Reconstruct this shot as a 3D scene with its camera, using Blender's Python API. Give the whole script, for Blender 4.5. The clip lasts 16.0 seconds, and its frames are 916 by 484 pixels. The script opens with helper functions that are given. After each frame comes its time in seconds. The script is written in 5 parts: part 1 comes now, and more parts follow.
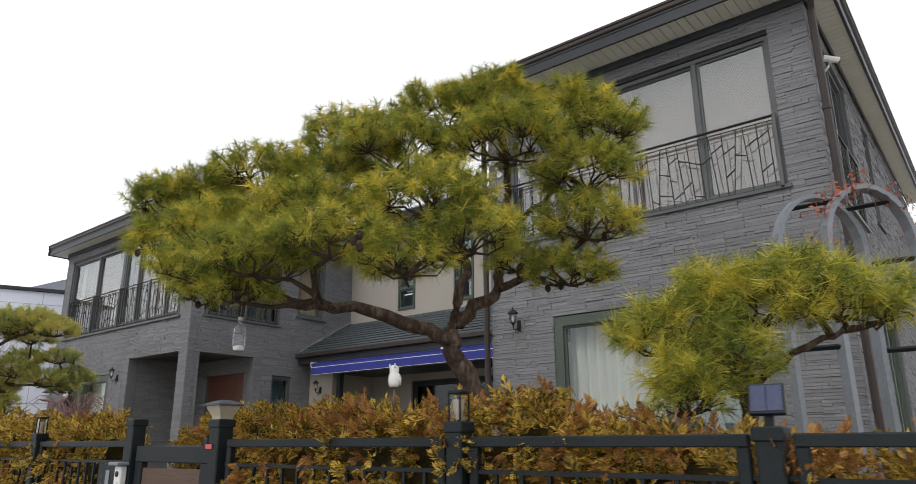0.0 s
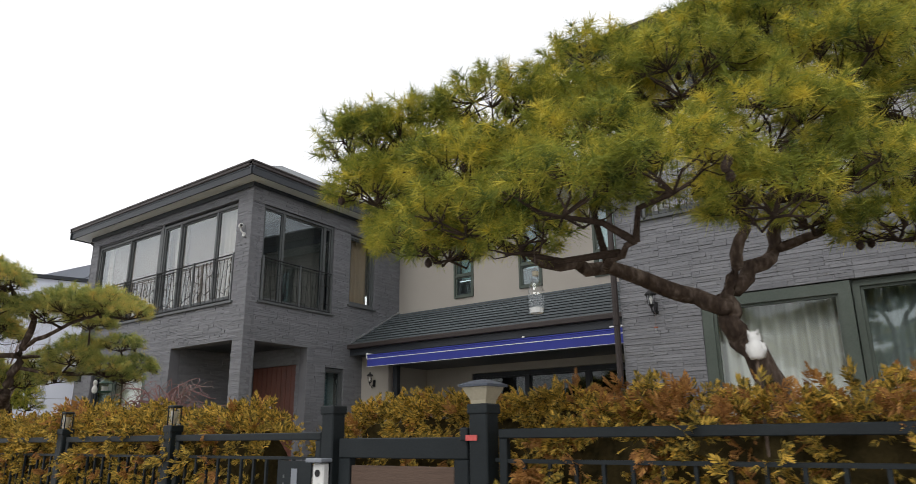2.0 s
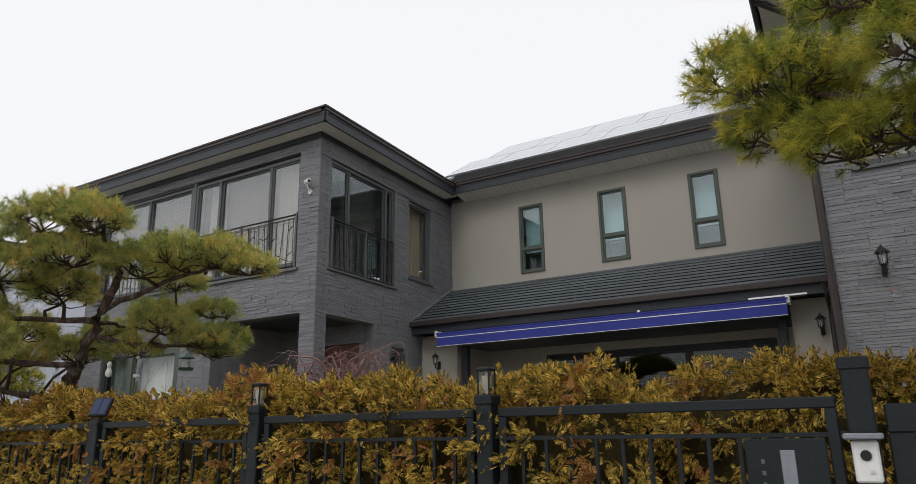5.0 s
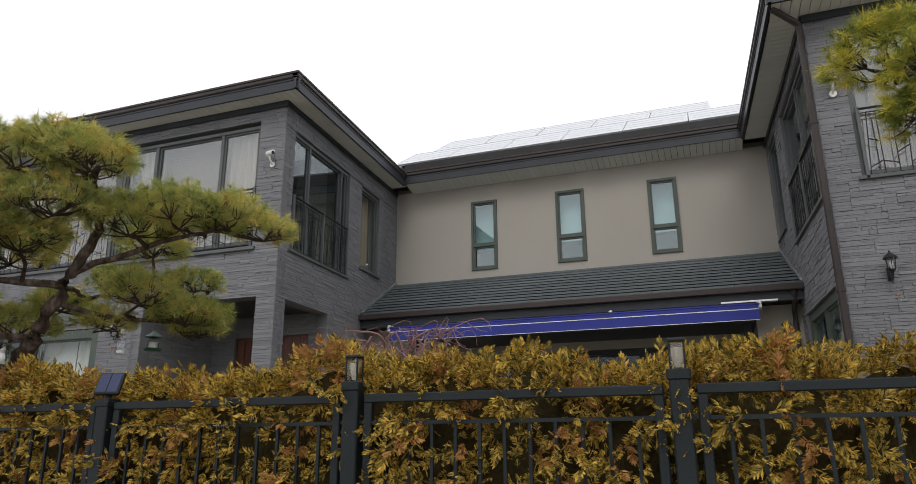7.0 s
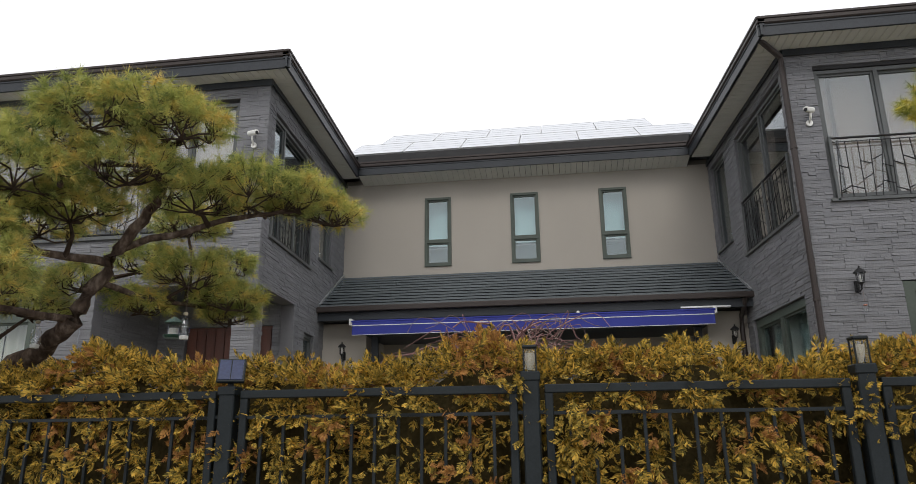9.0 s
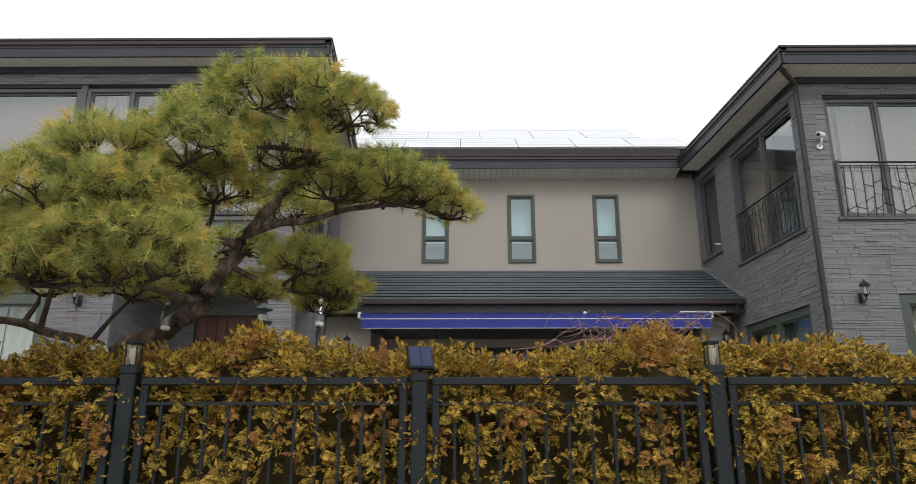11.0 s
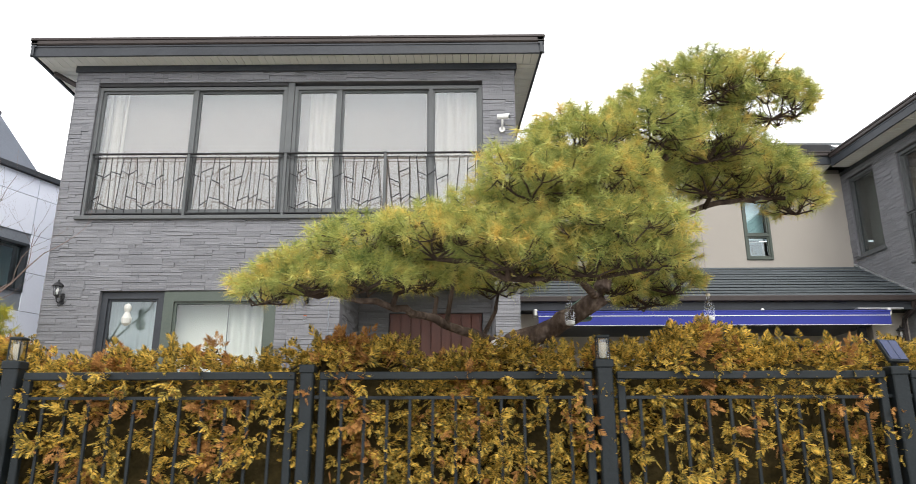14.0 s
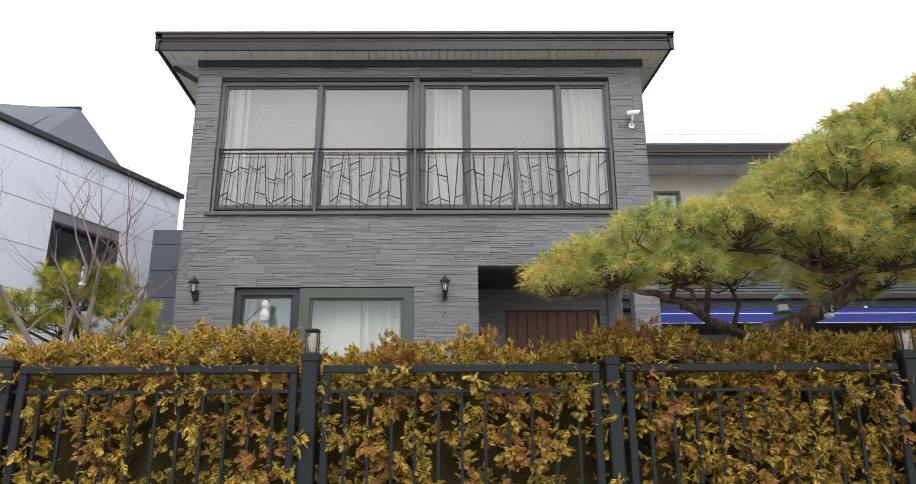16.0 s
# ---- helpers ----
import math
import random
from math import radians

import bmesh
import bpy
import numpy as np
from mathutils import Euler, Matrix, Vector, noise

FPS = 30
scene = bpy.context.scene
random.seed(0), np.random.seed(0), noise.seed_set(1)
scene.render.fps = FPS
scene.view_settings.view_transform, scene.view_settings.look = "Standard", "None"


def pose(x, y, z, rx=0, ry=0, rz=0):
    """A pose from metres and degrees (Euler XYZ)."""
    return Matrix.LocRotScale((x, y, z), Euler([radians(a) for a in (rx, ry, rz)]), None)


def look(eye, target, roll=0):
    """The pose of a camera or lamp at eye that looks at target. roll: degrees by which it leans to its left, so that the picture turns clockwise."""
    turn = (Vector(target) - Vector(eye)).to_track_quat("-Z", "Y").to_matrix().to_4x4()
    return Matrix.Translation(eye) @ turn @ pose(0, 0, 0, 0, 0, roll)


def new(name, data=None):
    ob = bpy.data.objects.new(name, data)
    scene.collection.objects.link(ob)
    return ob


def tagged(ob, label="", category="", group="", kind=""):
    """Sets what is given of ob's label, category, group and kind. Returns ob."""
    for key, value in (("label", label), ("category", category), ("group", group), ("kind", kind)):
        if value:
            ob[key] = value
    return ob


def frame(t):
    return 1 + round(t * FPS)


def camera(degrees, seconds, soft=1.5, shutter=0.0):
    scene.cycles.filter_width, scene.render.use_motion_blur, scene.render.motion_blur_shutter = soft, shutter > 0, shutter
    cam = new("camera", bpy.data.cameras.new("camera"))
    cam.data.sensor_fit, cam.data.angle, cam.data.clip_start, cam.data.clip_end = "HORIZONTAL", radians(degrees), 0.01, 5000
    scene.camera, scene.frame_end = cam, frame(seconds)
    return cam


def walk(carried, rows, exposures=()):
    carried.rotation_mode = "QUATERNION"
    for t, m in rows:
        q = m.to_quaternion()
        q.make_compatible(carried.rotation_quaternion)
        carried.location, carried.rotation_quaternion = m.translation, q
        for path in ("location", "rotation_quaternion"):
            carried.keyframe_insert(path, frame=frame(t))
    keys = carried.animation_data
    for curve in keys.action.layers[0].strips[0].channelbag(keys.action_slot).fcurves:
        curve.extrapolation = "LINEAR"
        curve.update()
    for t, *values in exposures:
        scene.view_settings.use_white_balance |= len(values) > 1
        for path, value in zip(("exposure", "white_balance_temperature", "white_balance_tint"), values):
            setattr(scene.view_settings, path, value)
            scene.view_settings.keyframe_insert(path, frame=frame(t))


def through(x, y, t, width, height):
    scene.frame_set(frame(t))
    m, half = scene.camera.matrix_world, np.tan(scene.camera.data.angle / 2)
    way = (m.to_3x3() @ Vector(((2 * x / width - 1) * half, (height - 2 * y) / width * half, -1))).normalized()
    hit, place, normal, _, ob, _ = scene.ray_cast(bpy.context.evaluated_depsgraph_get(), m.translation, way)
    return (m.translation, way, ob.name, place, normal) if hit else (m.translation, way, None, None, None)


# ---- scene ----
cam = camera(66.7, 16.0, soft=0.85, shutter=0.25)
PATH = [
    (0, (0.175, 0.387, 1.842), (-1.039, 1.879, 2.391), -0.4),
    (0.5, (-0.353, 0.308, 1.838), (-1.56, 1.805, 2.389), -0.5),
    (1, (-0.841, 0.168, 1.833), (-2.037, 1.675, 2.379), -0.4),
    (1.5, (-1.422, 0.117, 1.84), (-2.595, 1.643, 2.384), -0.4),
    (2, (-1.983, -0.002, 1.809), (-3.147, 1.531, 2.354), -0.5),
    (2.5, (-2.515, -0.078, 1.768), (-3.667, 1.464, 2.311), -0.7),
    (3, (-3.058, -0.169, 1.747), (-4.208, 1.374, 2.292), -0.8),
    (3.5, (-3.603, -0.222, 1.741), (-4.745, 1.328, 2.283), -0.9),
    (4, (-4.128, -0.228, 1.74), (-5.254, 1.333, 2.284), -0.9),
    (4.2, (-4.409, -0.261, 1.741), (-5.519, 1.313, 2.277), -1.0),
    (6.3, (-6.449, -0.424, 1.623), (-7.236, 1.331, 2.171), -0.4),
    (6.5, (-6.642, -0.445, 1.599), (-7.402, 1.323, 2.145), -0.4),
    (7, (-7.151, -0.529, 1.594), (-7.814, 1.276, 2.142), -0.4),
    (7.5, (-7.637, -0.603, 1.592), (-8.181, 1.242, 2.14), -0.3),
    (8, (-8.139, -0.77, 1.588), (-8.589, 1.1, 2.137), -0.2),
    (8.2, (-8.322, -0.825, 1.579), (-8.735, 1.054, 2.125), -0.4),
    (10.5, (-10.346, -1.298, 1.534), (-10.402, 0.626, 2.075), 0.1),
    (11, (-10.823, -1.347, 1.493), (-10.836, 0.579, 2.03), 0.0),
    (11.5, (-11.297, -1.376, 1.497), (-11.31, 0.55, 2.037), -0.1),
    (12, (-11.784, -1.445, 1.498), (-11.811, 0.481, 2.035), -0.0),
    (12.5, (-12.237, -1.415, 1.489), (-12.267, 0.512, 2.024), -0.1),
    (13, (-12.788, -1.412, 1.481), (-12.812, 0.515, 2.017), 0.0),
    (13.5, (-13.333, -1.384, 1.453), (-13.356, 0.543, 1.989), -0.0),
    (14, (-13.873, -1.354, 1.46), (-13.894, 0.573, 1.996), -0.1),
    (14.5, (-14.42, -1.364, 1.465), (-14.44, 0.562, 2.005), -0.1),
    (15, (-14.901, -1.312, 1.466), (-14.916, 0.614, 2.005), -0.2),
    (15.5, (-15.403, -1.322, 1.44), (-15.41, 0.604, 1.981), -0.2),
    (16, (-15.914, -1.296, 1.411), (-15.901, 0.63, 1.951), -0.3),
]
walk(cam, [(t, look(eye, target, roll)) for t, eye, target, roll in PATH],
     exposures=[(0, 0.12), (1.5, 0.08), (3, -0.02), (4, -0.18), (6.5, -0.17), (7, 0.0), (8, 0.06), (10.5, 0.16), (12, 0.54), (13, 0.8), (14.5, 1.08), (15.5, 0.88), (16, 0.64)])

# ---- light ----
world = bpy.data.worlds.new("overcast_sky")
scene.world = world
world.use_nodes = True
wn, wl = world.node_tree.nodes, world.node_tree.links
wbg = wn["Background"]
sky = wn.new("ShaderNodeTexSky")
sky.sky_type, sky.sun_disc = "NISHITA", False
sky.sun_elevation, sky.sun_rotation, sky.dust_density = radians(48), radians(200), 4.0
veil = wn.new("ShaderNodeMix")
veil.data_type = "RGBA"
veil.inputs[0].default_value = 0.9
dim = wn.new("ShaderNodeMix")
dim.data_type, dim.blend_type = "RGBA", "MULTIPLY"
dim.inputs[0].default_value = 1.0
dim.inputs[7].default_value = (0.1, 0.1, 0.1, 1)
wl.new(sky.outputs[0], dim.inputs[6])
wl.new(dim.outputs[2], veil.inputs[6])
veil.inputs[7].default_value = (1.0, 1.0, 1.02, 1)
wl.new(veil.outputs[2], wbg.inputs[0])
wbg.inputs[1].default_value = 1.15
sun = new("sun", bpy.data.lights.new("sun", "SUN"))
sun.data.energy, sun.data.angle, sun.data.color = 0.9, radians(25), (1.0, 0.97, 0.92)
sun.matrix_world = look((-6, -12, 20), (-9, 6, 2))


# ---- materials ----
def surface(name, dark, light, scale=3.0, fine=60.0, rough=0.7, bump=0.15, metal=0.0, per="", spread=0.0, stretch=(1, 1, 1), spec=0.5, through=0.0):
    """Colour between dark and light by two noises and, by per ('object' or 'island'), a chance value for each piece."""
    m = bpy.data.materials.new(name)
    m.use_nodes = True
    n, l = m.node_tree.nodes, m.node_tree.links
    b = n["Principled BSDF"]
    co = n.new("ShaderNodeTexCoord")
    mp = n.new("ShaderNodeMapping")
    mp.inputs["Scale"].default_value = stretch
    l.new(co.outputs["Object"], mp.inputs[0])
    big, small = n.new("ShaderNodeTexNoise"), n.new("ShaderNodeTexNoise")
    for t, s, d in ((big, scale, 4.0), (small, fine, 3.0)):
        t.inputs["Scale"].default_value, t.inputs["Detail"].default_value = s, d
        l.new(mp.outputs[0], t.inputs["Vector"])
    add = n.new("ShaderNodeMath")
    add.operation = "MULTIPLY_ADD"
    add.inputs[1].default_value = 0.45
    l.new(small.outputs[0], add.inputs[0])
    half = n.new("ShaderNodeMath")
    half.operation = "MULTIPLY"
    half.inputs[1].default_value = 0.55
    l.new(big.outputs[0], half.inputs[0])
    l.new(half.outputs[0], add.inputs[2])
    fac = add.outputs[0]
    if per:
        r = n.new("ShaderNodeObjectInfo" if per == "object" else "ShaderNodeNewGeometry")
        out = r.outputs["Random"] if per == "object" else r.outputs["Random Per Island"]
        mx = n.new("ShaderNodeMix")
        mx.inputs[0].default_value = spread
        l.new(fac, mx.inputs[2])
        l.new(out, mx.inputs[3])
        fac = mx.outputs[0]
    ramp = n.new("ShaderNodeValToRGB")
    ramp.color_ramp.elements[0].position, ramp.color_ramp.elements[1].position = (0.3, 0.7) if not per else (0.12, 0.88)
    ramp.color_ramp.elements[0].color, ramp.color_ramp.elements[1].color = (*dark, 1), (*light, 1)
    l.new(fac, ramp.inputs[0])
    l.new(ramp.outputs[0], b.inputs["Base Color"])
    b.inputs["Roughness"].default_value, b.inputs["Metallic"].default_value = rough, metal
    b.inputs["Specular IOR Level"].default_value = spec
    if bump:
        bp = n.new("ShaderNodeBump")
        bp.inputs["Strength"].default_value, bp.inputs["Distance"].default_value = bump, 0.01
        l.new(small.outputs[0], bp.inputs["Height"])
        l.new(bp.outputs[0], b.inputs["Normal"])
    if through:
        tr = n.new("ShaderNodeBsdfTranslucent")
        l.new(ramp.outputs[0], tr.inputs[0])
        ms = n.new("ShaderNodeMixShader")
        ms.inputs[0].default_value = through
        l.new(b.outputs[0], ms.inputs[1])
        l.new(tr.outputs[0], ms.inputs[2])
        l.new(ms.outputs[0], n["Material Output"].inputs[0])
    m["ramp"] = ramp.name
    return m


def three(m, mid, at=0.5, ends=None):
    ramp = m.node_tree.nodes[m["ramp"]].color_ramp
    e = ramp.elements.new(at)
    e.color = (*mid, 1)
    if ends:
        ramp.elements[0].position, ramp.elements[-1].position = ends
    return m


def pane_glass(name, tint, mirror):
    """Thin glass: lets light straight through, and mirrors by its angle and coating."""
    m = bpy.data.materials.new(name)
    m.use_nodes = True
    n, l = m.node_tree.nodes, m.node_tree.links
    n.remove(n["Principled BSDF"])
    tr, gl, fr, mx = (n.new("ShaderNode" + k) for k in ("BsdfTransparent", "BsdfGlossy", "LayerWeight", "MixShader"))
    tr.inputs[0].default_value, gl.inputs[0].default_value, gl.inputs[1].default_value = (*tint, 1), (0.9, 0.95, 0.97, 1), 0.0
    fr.inputs[0].default_value = 0.5
    po, ad = n.new("ShaderNodeMath"), n.new("ShaderNodeMath")
    po.operation, po.inputs[1].default_value = "POWER", 4.0
    l.new(fr.outputs["Facing"], po.inputs[0])
    ad.operation, ad.use_clamp = "MULTIPLY_ADD", True
    ad.inputs[1].default_value, ad.inputs[2].default_value = 0.8, mirror
    l.new(po.outputs[0], ad.inputs[0])
    l.new(ad.outputs[0], mx.inputs[0])
    l.new(tr.outputs[0], mx.inputs[1])
    l.new(gl.outputs[0], mx.inputs[2])
    l.new(mx.outputs[0], n["Material Output"].inputs[0])
    return m


STONE = surface("grey_ledge_stone", (0.125, 0.128, 0.14), (0.245, 0.248, 0.262), 1.6, 45, 0.85, 0.7, per="island", spread=0.26, spec=0.3)
MORTAR = surface("stone_backing", (0.11, 0.11, 0.12), (0.16, 0.16, 0.17), 3, 50, 0.9, 0.3)
STUCCO = surface("beige_stucco", (0.335, 0.31, 0.275), (0.395, 0.368, 0.33), 0.9, 140, 0.9, 0.35, spec=0.2, stretch=(1.0, 1.0, 0.6))
SOFFIT = surface("soffit_vinyl", (0.60, 0.60, 0.56), (0.72, 0.72, 0.68), 1.2, 30, 0.55, 0.05, per="island", spread=0.2)
GUTTER = surface("brown_gutter_metal", (0.030, 0.024, 0.022), (0.052, 0.042, 0.04), 2, 50, 0.42, 0.05, spec=0.25)
FASCIA = surface("dark_fascia_metal", (0.024, 0.028, 0.033), (0.045, 0.050, 0.058), 1.5, 40, 0.4, 0.05, spec=0.25)
SHINGLE = surface("slate_metal_shingle", (0.05, 0.062, 0.068), (0.115, 0.135, 0.145), 2, 70, 0.5, 0.4, per="object", spread=0.3, stretch=(0.6, 3, 3))
FRAME = surface("window_frame_grey", (0.08, 0.086, 0.088), (0.12, 0.127, 0.13), 2, 60, 0.45, 0.05, spec=0.25)
FRAME_GREEN = surface("window_frame_greygreen", (0.062, 0.078, 0.066), (0.095, 0.112, 0.096), 2, 60, 0.5, 0.05, spec=0.25)
RAIL = surface("black_iron", (0.012, 0.012, 0.013), (0.028, 0.028, 0.03), 6, 80, 0.45, 0.1, spec=0.25)
FENCE = surface("fence_paint", (0.006, 0.009, 0.0105), (0.014, 0.019, 0.0215), 3, 70, 0.5, 0.12, spec=0.25)
BLIND = surface("beige_roller_blind", (0.215, 0.182, 0.16), (0.255, 0.217, 0.19), 0.7, 300, 0.85, 0.1, through=0.25)
CURTAIN = surface("white_sheer_curtain", (0.62, 0.62, 0.58), (0.74, 0.74, 0.70), 1.0, 200, 0.9, 0.1, through=0.3)
SHEER = surface("beige_sheer_curtain", (0.40, 0.37, 0.33), (0.48, 0.445, 0.40), 1.0, 200, 0.9, 0.1, through=0.25)
TAN = surface("tan_curtain", (0.30, 0.21, 0.13), (0.40, 0.29, 0.19), 1.0, 200, 0.9, 0.1, through=0.2)
# teal puts the mirrored sky into the small windows; plain curtain colour next door
TEAL = surface("teal_cloth_sky_tint", (0.45, 0.58, 0.58), (0.55, 0.68, 0.68), 1.5, 90, 0.6, 0.05)
# dim colour that stands in for the lack of light indoors
ROOM = surface("room_dimness", (0.12, 0.11, 0.10), (0.18, 0.165, 0.15), 1.5, 60, 0.9, 0.05)
GLASS = pane_glass("window_glass", (0.95, 0.95, 0.94), 0.11)
GLASS_GROUND = pane_glass("ground_floor_glass", (0.95, 0.97, 0.96), 0.05)
GLASS_DOOR = pane_glass("door_glass", (0.4, 0.43, 0.43), 0.04)
GLASS_DARK = pane_glass("tinted_glass", (0.66, 0.72, 0.73), 0.10)
GLASS_BLUE = pane_glass("coated_glass", (0.80, 0.89, 0.90), 0.12)
WOOD = surface("redbrown_door_wood", (0.075, 0.022, 0.014), (0.17, 0.055, 0.032), 2, 40, 0.45, 0.2, stretch=(6, 6, 0.6))
PLANK = surface("weathered_plank", (0.045, 0.026, 0.018), (0.15, 0.095, 0.065), 3, 30, 0.75, 0.5, per="object", spread=0.15, stretch=(0.8, 8, 14))
BLUE = surface("blue_awning_cloth", (0.018, 0.026, 0.20), (0.03, 0.042, 0.28), 1.5, 250, 0.8, 0.15)
WHITE = surface("white_plastic", (0.62, 0.62, 0.6), (0.75, 0.75, 0.73), 3, 60, 0.4, 0.03)
SOLAR = surface("solar_cell_glass", (0.54, 0.57, 0.62), (0.62, 0.65, 0.70), 2, 40, 0.06, 0.0, metal=0.95)
CELL = surface("solar_cell_navy", (0.012, 0.02, 0.06), (0.03, 0.045, 0.12), 3, 60, 0.3, 0.0, spec=0.3)
ZINC_DARK = surface("dark_zinc_roofing", (0.065, 0.076, 0.098), (0.11, 0.125, 0.155), 0.8, 30, 0.6, 0.1, spec=0.3)
ALU = surface("bright_aluminium", (0.55, 0.56, 0.57), (0.7, 0.71, 0.72), 3, 60, 0.35, 0.05, metal=0.8)
SILVER = surface("silver_panel", (0.62, 0.66, 0.76), (0.76, 0.79, 0.88), 0.7, 25, 0.5, 0.05, per="object", spread=0.3)
ZINC = surface("grey_zinc", (0.15, 0.165, 0.19), (0.23, 0.25, 0.28), 0.9, 30, 0.5, 0.1)
BARK = three(surface("pine_bark", (0.03, 0.022, 0.018), (0.24, 0.19, 0.155), 12, 34, 0.95, 1.0, stretch=(1, 1, 0.45), spec=0.1), (0.095, 0.068, 0.053))
PINE_TWIG = surface("pine_twig", (0.022, 0.016, 0.012), (0.085, 0.06, 0.045), 8, 60, 0.95, 0.4, spec=0.1)
CONE = surface("dark_pine_cone", (0.025, 0.016, 0.012), (0.08, 0.05, 0.035), 20, 90, 0.9, 0.8)
TWIG = surface("bare_twig", (0.10, 0.07, 0.06), (0.23, 0.17, 0.15), 6, 60, 0.9, 0.3)
PURPLE = surface("weeping_twig", (0.13, 0.06, 0.06), (0.30, 0.17, 0.16), 6, 60, 0.8, 0.3)
NEEDLE = three(surface("pine_needles", (0.05, 0.09, 0.022), (0.74, 0.60, 0.085), 2.6, 9, 0.6, 0.0, per="island", spread=0.3, through=0.22, spec=0.2), (0.30, 0.325, 0.052), 0.5, (0.29, 0.69))
NEEDLE_OLD = three(surface("pine_needles_older", (0.085, 0.14, 0.04), (0.82, 0.51, 0.13), 1.8, 9, 0.6, 0.0, per="island", spread=0.26, through=0.22, spec=0.2), (0.46, 0.48, 0.14), 0.52, (0.3, 0.75))
THUJA = three(surface("arborvitae_sprays", (0.065, 0.06, 0.02), (0.76, 0.49, 0.09), 2.5, 10, 0.7, 0.0, per="island", spread=0.6, through=0.25, spec=0.2), (0.365, 0.27, 0.055), 0.5, (0.22, 0.78))
THUJA_RUST = surface("arborvitae_dry", (0.22, 0.10, 0.04), (0.52, 0.28, 0.085), 1.5, 10, 0.8, 0.0, per="island", spread=0.6, through=0.2, spec=0.1)
# near-black: the shade deep in the hedge, put into the colour
HEDGE_CORE = surface("hedge_shade", (0.016, 0.014, 0.007), (0.06, 0.046, 0.02), 7, 40, 1.0, 0.8, spec=0.0)
SOIL = surface("dry_lawn", (0.20, 0.17, 0.10), (0.34, 0.29, 0.19), 1.2, 30, 0.95, 0.5)
ASPHALT = surface("pale_concrete_paving", (0.25, 0.245, 0.235), (0.36, 0.355, 0.34), 1.0, 90, 0.9, 0.4)
CONCRETE = surface("grey_concrete", (0.22, 0.22, 0.21), (0.36, 0.35, 0.33), 1.0, 50, 0.9, 0.3)
PAVER = surface("terrace_paver", (0.30, 0.22, 0.18), (0.45, 0.36, 0.30), 1.0, 40, 0.85, 0.2, per="object", spread=0.4)
GREEN = surface("green_feeder_plastic", (0.02, 0.075, 0.055), (0.04, 0.12, 0.085), 3, 60, 0.4, 0.05)
LAMPGLASS = surface("frosted_lamp_glass", (0.40, 0.35, 0.24), (0.55, 0.50, 0.38), 3, 60, 0.3, 0.03, through=0.3)
RED = surface("red_sticker", (0.45, 0.06, 0.06), (0.6, 0.12, 0.10), 5, 60, 0.6, 0.0)
YELLOW = surface("yellow_plastic", (0.6, 0.34, 0.02), (0.75, 0.45, 0.04), 4, 60, 0.5, 0.0)
CLEAR = pane_glass("clear_bottle", (0.93, 0.93, 0.93), 0.06)
BERRY = surface("dry_red_leaf", (0.25, 0.06, 0.03), (0.42, 0.13, 0.06), 5, 30, 0.8, 0.0, per="island", spread=0.6, through=0.2)


# ---- building helpers ----
def mesh_of(name, bm, material):
    bmesh.ops.recalc_face_normals(bm, faces=bm.faces)
    me = bpy.data.meshes.new(name)
    bm.to_mesh(me)
    bm.free()
    me.materials.append(material)
    return me


def part(name, bm, material, parent=None, label=""):
    ob = new(name, mesh_of(name, bm, material))
    ob.parent = parent
    return tagged(ob, label)


def thing(name, label, category, group="", kind="", at=(0, 0, 0)):
    ob = new(name)
    ob.location = at
    ob.empty_display_size = 0.1
    return tagged(ob, label, category, group, kind)


def from_arrays(name, verts, faces, material, parent=None, smooth=False):
    me = bpy.data.meshes.new(name)
    me.from_pydata([tuple(v) for v in verts], [], [tuple(f) for f in faces])
    me.materials.append(material)
    if smooth:
        me.polygons.foreach_set("use_smooth", [True] * len(me.polygons))
    ob = new(name, me)
    ob.parent = parent
    return ob


QUADS = ((0, 1, 3, 2), (4, 6, 7, 5), (0, 4, 5, 1), (2, 3, 7, 6), (0, 2, 6, 4), (1, 5, 7, 3))


def box(bm, x0, x1, y0, y1, z0, z1, bevel=0.0):
    v = [bm.verts.new((x, y, z)) for x in (x0, x1) for y in (y0, y1) for z in (z0, z1)]
    f = [bm.faces.new([v[i] for i in q]) for q in QUADS]
    if bevel:
        bmesh.ops.bevel(bm, geom=list({e for g in f for e in g.edges}), offset=bevel, segments=1, affect="EDGES")
    return bm


def tube(bm, points, radii, sides=6):
    """A tapered round rod through the points."""
    points = [Vector(p) for p in points]
    rings = []
    for i, p in enumerate(points):
        d = (points[min(i + 1, len(points) - 1)] - points[max(i - 1, 0)]).normalized()
        a = d.cross(Vector((0.3, 0.2, 1)) if abs(d.z) < 0.9 else Vector((1, 0.1, 0))).normalized()
        b = d.cross(a)
        r = radii[i] if hasattr(radii, "__len__") else radii
        rings.append([bm.verts.new(p + r * (math.cos(k * math.tau / sides) * a + math.sin(k * math.tau / sides) * b)) for k in range(sides)])
    for s, t in zip(rings, rings[1:]):
        for k in range(sides):
            bm.faces.new((s[k], s[(k + 1) % sides], t[(k + 1) % sides], t[k]))
    bm.faces.new(rings[0])
    bm.faces.new(rings[-1][::-1])
    return bm


